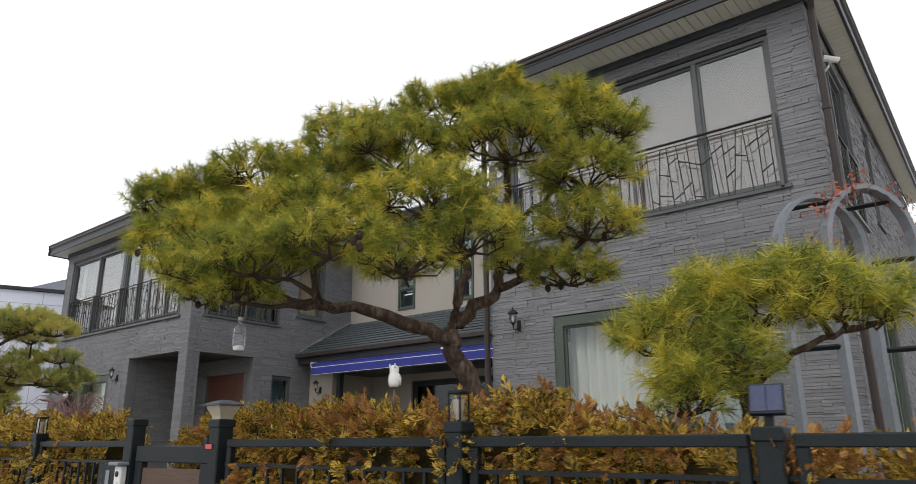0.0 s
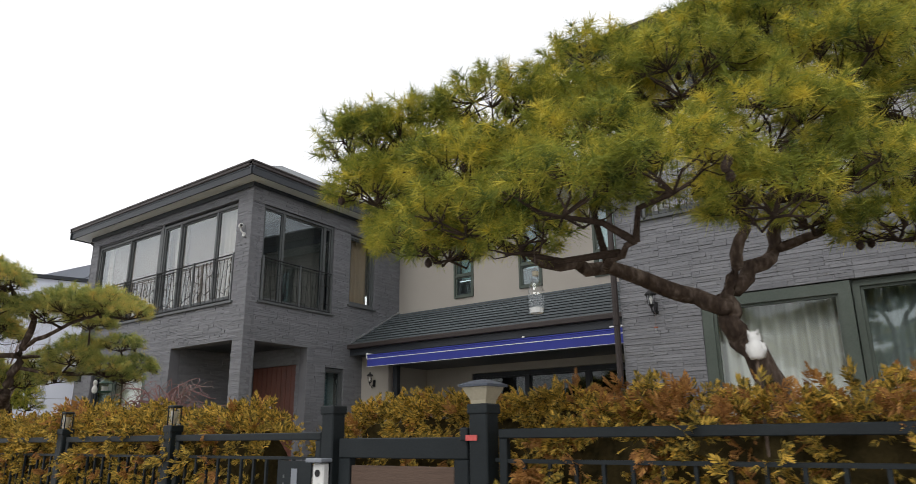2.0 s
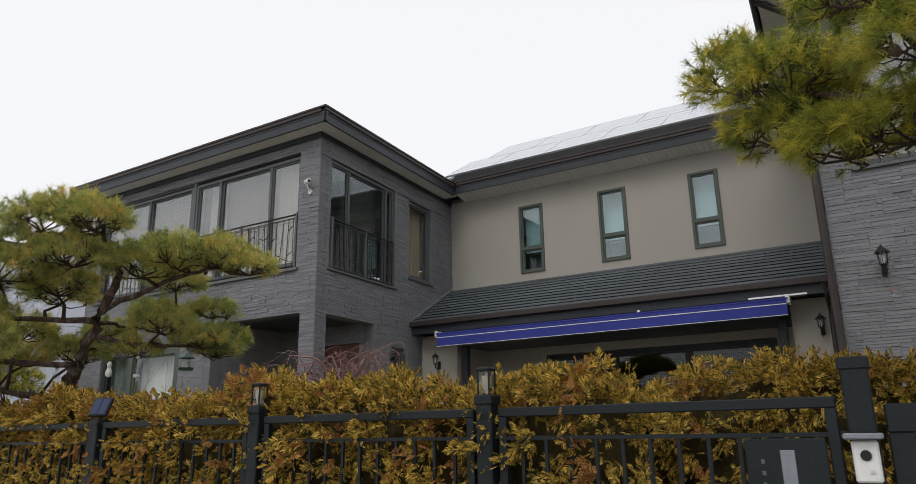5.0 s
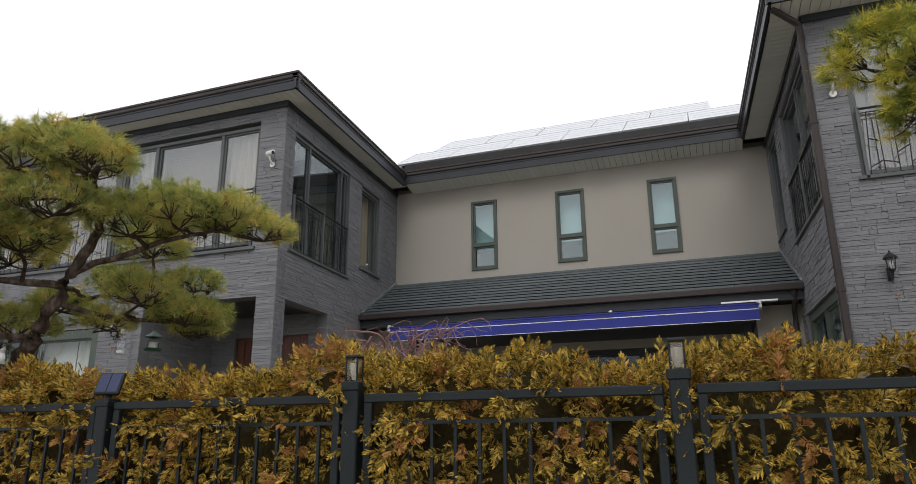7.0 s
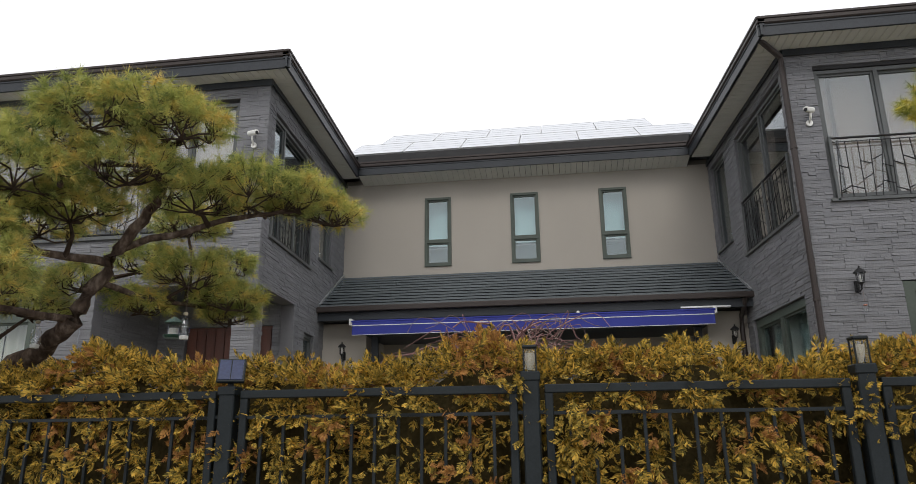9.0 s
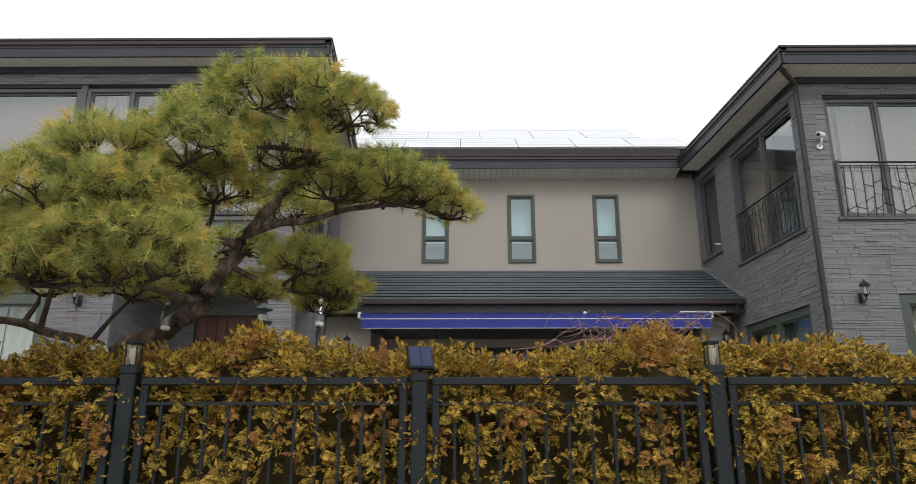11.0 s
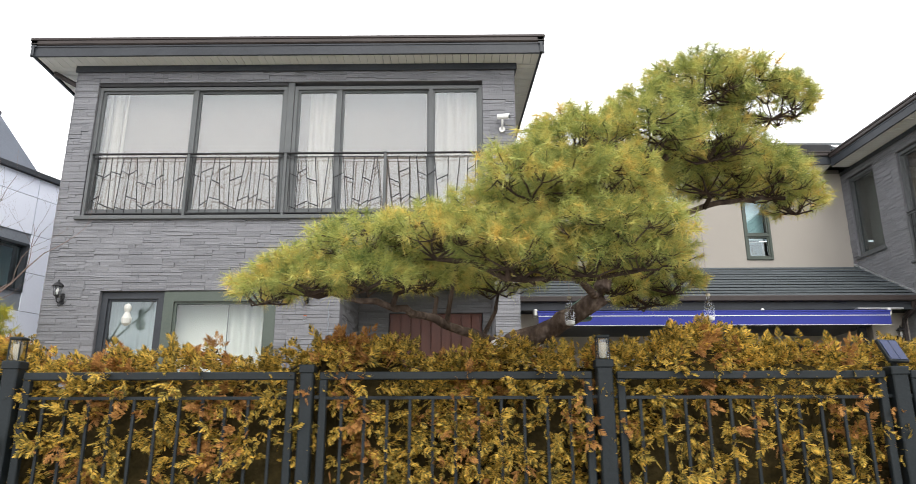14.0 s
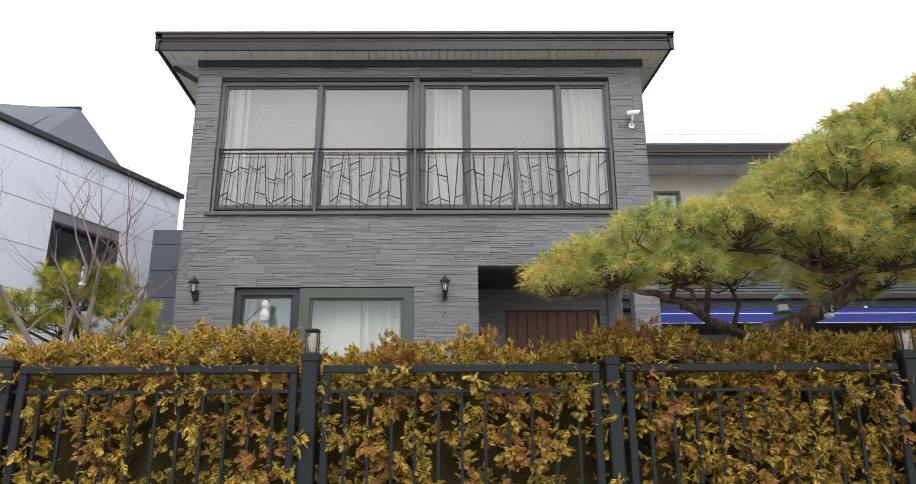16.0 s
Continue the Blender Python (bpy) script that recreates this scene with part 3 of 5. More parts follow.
def hip(bm, x0, x1, y0, y1, z):
    h = (x1 - x0) / 2
    v = [bm.verts.new(p) for p in ((x0, y0, z), (x1, y0, z), (x1, y1, z), (x0, y1, z), (x0 + h, y0 + h, z + h * P), (x0 + h, y1, z + h * P))]
    for q in ((0, 1, 4), (1, 2, 5, 4), (3, 0, 4, 5), (2, 3, 5), (0, 3, 2, 1)):
        bm.faces.new([v[i] for i in q])


hip(roof, -20.1, -12.82, 7.68, 18.4, 6.99)
skewed(roof, 7.68)
right_roof = bmesh.new()
hip(right_roof, -6.03, -0.87, 7.93, 18.4, 6.99)
part("roof", skewed(right_roof, 7.93), SHINGLE, house, "dark grey low hipped roof")
PC, ZC = 0.62, 7.2
v = [roof.verts.new(p) for p in ((-13.6, 12.2, ZC), (-5.8, 12.2, ZC), (-7.1, 14.7, ZC + 2.5 * PC), (-12.7, 14.7, ZC + 2.5 * PC), (-5.4, 18.4, 6.8), (-14.2, 18.4, 6.8))]
for q in ((0, 1, 2, 3), (3, 2, 4, 5), (0, 3, 5), (1, 4, 2), (0, 5, 4, 1)):
    roof.faces.new([v[i] for i in q])
roof = part("roof", roof, SHINGLE, house, "dark grey low hipped roof")
bm = bmesh.new()
soffit(bm, -20.13, -12.78, 7.646, 7.965, EAVE + 0.004, "x")
soffit(bm, -13.12, -12.78, 7.97, 12.2, EAVE + 0.004, "y")
soffit(bm, -20.13, -19.68, 7.97, 18, EAVE + 0.004, "y")
soffit(bm, -6.065, -0.85, 7.896, 8.355, EAVE + 0.004, "x")
soffit(bm, -6.065, -5.7, 8.36, 12.2, EAVE + 0.004, "y")
soffit(bm, -1.1, -0.85, 8.36, 18, EAVE + 0.004, "y", -0.02)
for k in range(58):
    x0 = -13.0 + k * 6.7 / 58
    v = [bm.verts.new((x, y, z + u)) for x in (x0 + 0.004, x0 + 0.1115) for y, z in ((12.165, 6.848), (12.595, 6.768)) for u in (0, 0.02)]
    for q in QUADS:
        bm.faces.new([v[i] for i in q])
tagged(part("soffit", bm, SOFFIT, roof, "pale grooved soffit boards"), kind="stuff")
bm = bmesh.new()
box(bm, -19.64, -13.75, 8.2, 17.9, 6.805, 6.9)
box(bm, -5.66, -1.4, 8.6, 17.9, 6.805, 6.9)
box(bm, -13.39, -5.91, 12.62, 17.9, 6.805, 6.9)
part("ceiling_slab", bm, ROOM, house)
eave_run("x", -20.2, -12.714, 7.58, -1)
eave_run("y", 7.58, 12.1, -12.714, 1)
eave_run("y", 7.58, 18, -20.2, -1)
eave_run("x", -6.131, -0.785, 7.829, -1)
eave_run("y", 7.829, 12.1, -6.131, -1)
eave_run("y", 7.829, 18, -0.785, 1, skew=-0.02)
eave_run("x", -13.0, -6.3, 12.1, -1, 0.05)
# black box in place of the shaded recess below the panels
part("roof_edge", box(bmesh.new(), -13.0, -6.3, 12.12, 12.2, 7.1, 7.27), RAIL, roof, "black strip standing for the shaded gap under the solar panels")
# frieze board under the soffits
for pl, a, b in ((LF, -19.68, -13.1), (RF, -5.7, -1.1)):
    part("frieze", pl.box(bmesh.new(), a, b, 6.70, EAVE + 0.001, 0.036, 0.055), FASCIA, roof)
for pl, a, b in ((LE, 7.93, 12.55), (RW, 8.32, 12.55), (RE, 8.32, 17.9)):
    part("frieze", pl.box(bmesh.new(), a, b, 6.72, EAVE + 0.001, 0.036, 0.05), FASCIA, roof)

# solar panels on the middle roof
def slope(x, s, up):
    """A point of the middle roof: s metres up its slope, up metres over it."""
    c = 1 / math.hypot(1, PC)
    return Vector((x, 12.2 + s * c - up * PC * c, ZC + s * PC * c + up * c))


def slab(bm, x0, x1, s0, s1, u0, u1):
    v = [bm.verts.new(slope(x, s, u)) for x in (x0, x1) for s in (s0, s1) for u in (u0, u1)]
    for q in QUADS:
        bm.faces.new([v[i] for i in q])
    return bm


for r in range(2):
    for k in range(6 - r):
        x, s, wide = -13.3 + k * 1.222 + r * 0.45, 0.1 + r * 1.385, 1.21
        sp = part("solar_panel", slab(bmesh.new(), x + 0.014, x + wide - 0.014, s + 0.014, s + 1.356, 0.08, 0.115), SOLAR, house, "glossy solar panel mirroring the white sky")
        fb = bmesh.new()
        for a in ((x, x + 0.014, s, s + 1.37), (x + wide - 0.014, x + wide, s, s + 1.37), (x + 0.014, x + wide - 0.014, s, s + 0.014), (x + 0.014, x + wide - 0.014, s + 1.356, s + 1.37)):
            slab(fb, *a, 0.07, 0.118)
        part("panel_frame", fb, ALU, sp, "bright aluminium frame")
        for q in (0.34, 0.68, 1.02):
            part("cell_joint", slab(bmesh.new(), x + 0.03, x + wide - 0.03, s + q, s + q + 0.008, 0.1155, 0.117), ALU, sp)
        part("mounting_rail", slab(bmesh.new(), x, x + wide, s + 0.4, s + 0.45, 0.0, 0.07), FASCIA, sp)

# the lean-to roof over the terrace, course by course
low = part("lean_to_roof", box(bmesh.new(), -13.3, -5.87, 11.0, 12.56, 3.62, 3.80), FASCIA, house, "shallow lean-to roof of dark lapped courses")
n = 11
for k in range(n):
    y0, z0 = 10.9 + (12.57 - 10.9) * k / n, 3.84 + (4.76 - 3.84) * k / n
    dy, dz = (12.57 - 10.9) / n, (4.76 - 3.84) / n
    stops = [-13.285] + [x for x in (-13.285 + 0.31 * ((k * 5) % 4 + 1) + 1.24 * q for q in range(7)) if x < -5.95] + [-5.815]
    for a, b in zip(stops, stops[1:]):
        a, b = a + 0.002, b - 0.002
        bm = bmesh.new()
        v = [bm.verts.new(p) for p in ((a, y0, z0 + 0.05), (b, y0, z0 + 0.05), (b, y0 + dy * 1.1, z0 + dz), (a, y0 + dy * 1.1, z0 + dz), (a, y0, z0 + 0.012), (b, y0, z0 + 0.012), (b, y0 + dy * 1.1, z0 + dz - 0.02), (a, y0 + dy * 1.1, z0 + dz - 0.02))]
        for q in ((0, 1, 2, 3), (4, 7, 6, 5), (0, 4, 5, 1), (2, 6, 7, 3), (0, 3, 7, 4), (1, 5, 6, 2)):
            bm.faces.new([v[i] for i in q])
        part("roof_tile", skewed(bm, 10.9), SHINGLE, low)
bm = bmesh.new()
v = [bm.verts.new(p) for p in ((-13.3, 10.95, 3.8), (-13.3, 12.57, 4.7), (-13.3, 12.57, 3.8), (-5.87, 10.95, 3.8), (-5.87, 12.57, 4.7), (-5.87, 12.57, 3.8))]
for q in ((0, 1, 2), (3, 5, 4), (0, 3, 4, 1), (0, 2, 5, 3)):
    bm.faces.new([v[i] for i in q])
part("roof_deck", bm, FASCIA, low)
for x in (-13.29, -5.84):
    bm = bmesh.new()
    v = [bm.verts.new((x + a, y, z)) for a in (0, 0.03) for y, z in ((10.9, 3.87), (12.57, 4.79), (12.57, 4.83), (10.9, 3.91))]
    for q in ((0, 1, 2, 3), (4, 7, 6, 5), (0, 4, 5, 1), (1, 5, 6, 2), (2, 6, 7, 3), (3, 7, 4, 0)):
        bm.faces.new([v[i] for i in q])
    part("flashing", skewed(bm, 10.9), ALU, low)
bm = bmesh.new()
box(bm, -13.3, -5.8, 10.80, 10.895, 3.74, 3.84, 0.012)
part("gutter", bm, GUTTER, low, "brown metal gutter")
bm = bmesh.new()
box(bm, -13.3, -5.82, 10.9, 10.995, 3.60, 3.80)
part("fascia", bm, FASCIA, low)


# downpipes
def downpipe(points):
    t = thing("downpipe", "dark brown metal downpipe fixed to the wall", "downpipe")
    part("pipe", tube(bmesh.new(), points, 0.042, 8), GUTTER, t)
    top, foot = Vector(points[-2]), Vector(points[-1])
    for f in (0.2, 0.55, 0.9):
        p = top.lerp(foot, f)
        part("bracket", spun(bmesh.new(), ((0.05, -0.02), (0.05, 0.02)), p, 8), GUTTER, t)


downpipe([(-6.05, 8.0, 6.97), (-6.05, 8.03, 6.80), (-5.75, 8.26, 6.66), (-5.74, 8.3, 6.5), (-5.74, 8.3, 0.52)])
downpipe([(-0.75, 8.0, 6.97), (-0.75, 8.03, 6.80), (-1.03, 8.26, 6.66), (-1.05, 8.28, 6.5), (-1.05, 8.28, 0.52)])
downpipe([(-20.1, 8.1, 6.97), (-20.1, 8.12, 6.78), (-19.75, 8.2, 6.6), (-19.72, 8.22, 6.4), (-19.72, 8.22, 0.52)])
downpipe([(-5.95, 10.85, 3.75), (-5.95, 10.95, 3.6), (-5.95, 11.2, 3.5), (-5.95, 11.25, 3.3), (-5.95, 11.25, 1.12)])


# window railings of bent iron rods
def railing(plane, u0, u1, v0, posts, seed, d=0.02, h=0.9):
    rng = random.Random(seed)
    t = thing("window_railing", "black iron railing of slanting branch-like rods", "railing", "window railings")
    part("top_rail", plane.box(bmesh.new(), u0, u1, v0 + h - 0.02, v0 + h, d - 0.02, d + 0.02, 0.004), RAIL, t)
    part("bottom_rail", plane.box(bmesh.new(), u0, u1, v0 + 0.03, v0 + 0.045, d - 0.012, d + 0.012), RAIL, t)
    part("upper_rod", plane.box(bmesh.new(), u0, u1, v0 + h - 0.07, v0 + h - 0.06, d - 0.006, d + 0.006), RAIL, t)
    ends = [u0, *posts, u1]
    for u in ends:
        part("post", plane.box(bmesh.new(), u - 0.02, u + 0.02, v0 - 0.003, v0 + h + 0.02, d - 0.02, d + 0.02, 0.004), FRAME, t)
    rod = lambda a, b, r=0.0065: part("rod", tube(bmesh.new(), [plane.point(a[0], a[1], d), plane.point(b[0], b[1], d)], r, 5), RAIL, t)
    for a, b in zip(ends, ends[1:]):
        n = max(3, round((b - a) / 0.135))
        xs = []
        for k in range(n):
            c = a + (b - a) * (k + 0.5) / n
            lean = rng.choice((-0.07, -0.04, 0.0, 0.04, 0.08))
            xs.append((c - lean / 2 + rng.uniform(-0.02, 0.02), c + lean / 2 + rng.uniform(-0.02, 0.02)))
            rod((xs[-1][0], v0 + 0.045), (xs[-1][1], v0 + h - 0.06))
        for (p0, p1), (q0, q1) in zip(xs, xs[1:]):
            for lo in ((0.1, 0.3), (0.55, 0.78)):
                f, g = rng.uniform(*lo), rng.choice((-0.08, 0.09, 0.1, -0.06))
                if rng.random() < 0.8:
                    g = max(0.06, min(0.93, f + g))
                    at = lambda s, x0, x1: (x0 + (x1 - x0) * s, v0 + 0.045 + (h - 0.105) * s)
                    rod(at(f, p0, p1), at(g, q0, q1), 0.008)
    return t


railing(LF, -19.28, -13.65, 4.456, (-17.86, -16.46, -15.02), 11, d=0.0, h=0.95)
railing(RF, -5.26, -1.61, 4.522, (-3.36,), 12, d=0.03)
railing(LE, 8.32, 10.22, 4.432, (9.3,), 13)
railing(RW, 8.7, 10.8, 4.462, (9.75,), 14)
railing(RE, 9.15, 10.55, 4.462, (9.8,), 15)

# awning
aw = thing("awning", "rolled-in blue cloth awning with white stripe", "awning")
bm = bmesh.new()
box(bm, -12.6, -6.48, 10.74, 10.752, 3.30, 3.53)
part("valance", bm, BLUE, aw, "blue cloth valance")
part("roll", tube(bmesh.new(), [(-12.6, 10.83, 3.5), (-6.48, 10.83, 3.5)], 0.05, 10), BLUE, aw)
part("front_bar", box(bmesh.new(), -12.62, -6.46, 10.735, 10.77, 3.532, 3.56, 0.006), BLUE, aw, "blue front bar")
part("stripe", box(bmesh.new(), -12.6, -6.48, 10.734, 10.7385, 3.462, 3.474), WHITE, aw, "white stripe")
part("hem", box(bmesh.new(), -12.6, -6.48, 10.734, 10.7385, 3.30, 3.308), WHITE, aw)
for x in (-12.64, -6.46):
    part("bracket", box(bmesh.new(), x - 0.03, x + 0.03, 10.76, 11.0, 3.48, 3.6, 0.01), WHITE, aw)
part("knob", spun(bmesh.new(), ((0.03, 0.0), (0.03, 0.02), (0.015, 0.035)), (-8.68, 10.75, 3.56), 10), WHITE, aw)
part("cover", box(bmesh.new(), -7.0, -6.2, 10.78, 10.9, 3.585, 3.61), ALU, aw)


# ---- lamps and cameras on the walls ----
def wall_lamp(plane, u, v):
    """A lantern on a curled arm; u, v: the middle of its glass."""
    t = thing("wall_lamp", "black iron wall lantern with clear glass", "lamp", "wall lanterns")
    c = Vector(plane.point(u, v, 0.16))
    part("back_plate", plane.box(bmesh.new(), u - 0.028, u + 0.028, v - 0.17, v - 0.02, 0.0, 0.035, 0.008), RAIL, t)
    curl = [(-0.05, 0.03), (-0.13, 0.05), (-0.165, 0.1), (-0.15, 0.15), (-0.11, 0.16)]
    part("arm", tube(bmesh.new(), [plane.point(u, v + a, d) for a, d in curl], 0.009), RAIL, t)
    scroll = [(-0.10, 0.04), (-0.16, 0.045), (-0.205, 0.075), (-0.20, 0.105), (-0.175, 0.1)]
    part("scroll", tube(bmesh.new(), [plane.point(u, v + a, d) for a, d in scroll], 0.006), RAIL, t)
    part("cup", spun(bmesh.new(), ((0.012, -0.115), (0.02, -0.09), (0.04, -0.074)), c), RAIL, t)
    part("glass", spun(bmesh.new(), ((0.034, -0.074), (0.05, 0.058)), c), CLEAR, t, "clear glass")
    part("bulb", spun(bmesh.new(), ((0.010, -0.06), (0.02, -0.02), (0.017, 0.015), (0.005, 0.036)), c, 10), WHITE, t)
    part("hood", spun(bmesh.new(), ((0.074, 0.052), (0.074, 0.062), (0.052, 0.088), (0.026, 0.108), (0.010, 0.122), (0.013, 0.135), (0.0, 0.15)), c), RAIL, t)
    for k in range(6):
        a = k * math.tau / 6 + 0.4
        part("rib", tube(bmesh.new(), [c + Vector((0.04 * math.cos(a), 0.04 * math.sin(a), -0.074)), c + Vector((0.054 * math.cos(a), 0.054 * math.sin(a), 0.056))], 0.004, 4), RAIL, t)


for pl, u, v in ((LF, -19.38, 3.36), (LF, -16.03, 3.36), (RF, -5.22, 3.46), (PF, -12.9, 3.1), (PF, -6.1, 3.2)):
    wall_lamp(pl, u, v)


def camera_box(plane, u, v, lean):
    t = thing("security_camera", "white bullet security camera on a wall bracket", "camera", "security cameras")
    a = Vector(plane.point(u, v, 0.0))
    out = Vector(plane.point(u, v, 1.0)) - a
    side = Vector(plane.point(u + 1, v, 0.0)) - a
    part("mount", tube(bmesh.new(), [a, a + out * 0.04], 0.045, 10), WHITE, t)
    part("stem", tube(bmesh.new(), [a + out * 0.03, a + out * 0.1 + Vector((0, 0, 0.06)), a + out * 0.12 + Vector((0, 0, 0.12))], 0.016), WHITE, t)
    m = a + out * 0.12 + Vector((0, 0, 0.15))
    d = (side * lean + out * 0.5 + Vector((0, 0, -0.15))).normalized()
    part("body", tube(bmesh.new(), [m - d * 0.07, m + d * 0.1], 0.033, 10), WHITE, t)
    part("visor", tube(bmesh.new(), [m - d * 0.07 + Vector((0, 0, 0.012)), m + d * 0.11 + Vector((0, 0, 0.012))], [0.035, 0.036], 10), WHITE, t)
    part("lens", tube(bmesh.new(), [m + d * 0.108, m + d * 0.115], 0.027, 10), RAIL, t)


camera_box(LF, -13.33, 5.74, 1.0)
camera_box(RF, -5.48, 5.66, -0.6)
camera_box(RE, 8.9, 6.02, 0.3)

# ---- fence ----
FY, TOP = 3.23, 1.86


def post_base(name, label, x, h, s=0.05):
    t = thing(name, label, "fence post", "fence posts")
    part("shaft", box(bmesh.new(), x - s, x + s, FY - s, FY + s, 0.541, h, 0.008), FENCE, t)
    part("cap", box(bmesh.new(), x - s - 0.008, x + s + 0.008, FY - s - 0.008, FY + s + 0.008, h - 0.05, h + 0.005, 0.006), FENCE, t)
    return t


def lamp_post(x):
    t = post_base("lamp_post", "dark fence post with small glass lamp on top", x, 1.93)
    part("lamp_glass", box(bmesh.new(), x - 0.036, x + 0.036, FY - 0.036, FY + 0.036, 1.937, 2.07, 0.004), CLEAR, t, "clear glass lamp box")
    part("reflector", spun(bmesh.new(), ((0.012, 0), (0.028, 0.05), (0.03, 0.1)), (x, FY, 1.945), 10), LAMPGLASS, t)
    part("lamp_lid", box(bmesh.new(), x - 0.044, x + 0.044, FY - 0.044, FY + 0.044, 2.072, 2.092, 0.006), FENCE, t)
    for a, b in ((-1, -1), (-1, 1), (1, -1), (1, 1)):
        part("corner_bar", box(bmesh.new(), x + a * 0.036 - 0.004, x + a * 0.036 + 0.004, FY + b * 0.036 - 0.004, FY + b * 0.036 + 0.004, 1.936, 2.071), FENCE, t)


def solar_post(x, turn, k=1.0):
    t = post_base("solar_post", "dark fence post carrying a tilted solar lamp", x, 1.88)
    m = Matrix.Translation((x, FY, 1.985)) @ Matrix.Rotation(radians(turn), 4, "Z") @ Matrix.Rotation(radians(62), 4, "X") @ Matrix.Scale(k, 4)
    b = box(bmesh.new(), -0.085, 0.085, -0.085, 0.085, -0.015, 0.012, 0.004)
    b.transform(m)
    part("head", b, FENCE, t)
    for i in range(2):
        b = box(bmesh.new(), -0.074 + i * 0.076, -0.004 + i * 0.076, -0.072, 0.072, 0.0125, 0.0165)
        b.transform(m)
        part("cell", b, CELL, t, "navy solar cell")
    part("stalk", tube(bmesh.new(), [(x, FY, 1.88), (x, FY + 0.01, 1.97)], 0.02), FENCE, t)


def fence_panel(x0, x1, hinge=False):
    t = thing("fence_panel", "dark green-black steel fence panel with upright bars", "fence", "fence panels")
    s, w = 0.024, 0.05
    part("top_rail", box(bmesh.new(), x0, x1, FY - s, FY + s, TOP - w, TOP, 0.005), FENCE, t)
    part("bottom_rail", box(bmesh.new(), x0, x1, FY - s, FY + s, 0.6, 0.65, 0.005), FENCE, t)
    for x in (x0, x1 - w):
        part("stile", box(bmesh.new(), x, x + w, FY - s + 0.002, FY + s - 0.002, 0.545, TOP - w, 0.005), FENCE, t)
    part("mid_rail", box(bmesh.new(), x0 + w, x1 - w, FY - 0.014, FY + 0.014, 1.685, 1.705), FENCE, t)
    n = round((x1 - x0) / 0.144)
    for k in range(1, n):
        x = x0 + (x1 - x0) * k / n
        part("bar", box(bmesh.new(), x - 0.009, x + 0.009, FY - 0.009, FY + 0.009, 0.65, 1.685), FENCE, t)
    for x in (x0 - 0.03, x1):
        for z in (0.9, 1.69):
            part("lug", box(bmesh.new(), x, x + 0.03, FY - 0.01, FY + 0.01, z, z + 0.02), FENCE, t)


posts = [(-20.7, "lamp"), (-18.76, "plain"), (-16.83, "lamp"), (-14.9, "plain"), (-12.98, "lamp"), (-11.1, "solar"), (-9.2, "lamp"), (-7.34, "lamp")]
for x, k in posts + [(-2.14, "lamp"), (-0.63, "solar"), (1.3, "lamp"), (3.2, "plain")]:
    if k == "lamp":
        lamp_post(x)
    elif k == "solar":
        solar_post(x, 20 if x < -5 else 10, 1.0 if x < -5 else 0.76)
    else:
        post_base("plain_post", "plain dark steel fence post", x, 1.9, 0.042)
for (a, _), (b, _) in zip(posts, posts[1:]):
    fence_panel(a + 0.08, b - 0.08)
fence_panel(-7.26, -5.56)
fence_panel(-4.16, -2.22)
fence_panel(-2.06, -0.71)
fence_panel(-0.55, 1.22)
fence_panel(1.38, 3.12)

# gate with its tall post, big lamp post, letter box and name plate
post_base("gate_post", "tall plain dark steel gate post", -5.47, 2.02, 0.055)
big = post_base("big_lamp_post", "thick dark post with broad cream lamp head", -4.27, 1.99, 0.06)
part("lamp_glass", spun(bmesh.new(), ((0.07, 0.0), (0.074, 0.02), (0.115, 0.08), (0.115, 0.09)), (-4.27, FY, 1.996), 4, math.pi / 4), LAMPGLASS, big, "cream flared lamp glass")
part("lamp_lid", spun(bmesh.new(), ((0.138, 0.0), (0.142, 0.012), (0.075, 0.032), (0.03, 0.04)), (-4.27, FY, 2.087), 4, math.pi / 4), ZINC_DARK, big, "grey lamp lid")
gate = thing("gate", "dark steel gate with weathered wooden planks", "gate")
part("top_rail", box(bmesh.new(), -5.38, -4.36, FY - 0.03, FY + 0.03, 1.70, 1.82, 0.006), FENCE, gate)
for x in (-5.38, -4.46):
    part("stile", box(bmesh.new(), x, x + 0.1, FY - 0.028, FY + 0.028, 0.57, 1.70, 0.006), FENCE, gate)
part("bottom_rail", box(bmesh.new(), -5.28, -4.46, FY - 0.028, FY + 0.028, 0.57, 0.66), FENCE, gate)
for k in range(7):
    z = 0.67 + k * 0.142
    part("plank", box(bmesh.new(), -5.278, -4.462, FY - 0.016, FY + 0.016, z, z + 0.136, 0.006), PLANK, gate, "weathered brown plank")
part("sticker", box(bmesh.new(), -4.345, -4.27, FY - 0.068, FY - 0.0645, 1.80, 1.83), RED, big, "small red sticker")
part("latch", box(bmesh.new(), -4.395, -4.34, FY - 0.06, FY + 0.02, 1.80, 1.87, 0.006), FENCE, gate)
plate = thing("name_panel", "dark steel panel with silver emblem in the fence", "panel")
part("sheet", box(bmesh.new(), -5.96, -5.62, FY - 0.04, FY - 0.026, 1.25, 1.68, 0.004), FENCE, plate)
part("emblem", box(bmesh.new(), -5.81, -5.75, FY - 0.046, FY - 0.041, 1.42, 1.63, 0.002), ZINC, plate, "grey emblem")
for k in range(4):
    part("mark", box(bmesh.new(), -5.895, -5.88, FY - 0.043, FY - 0.0405, 1.42 + k * 0.05, 1.44 + k * 0.05), FRAME, plate)
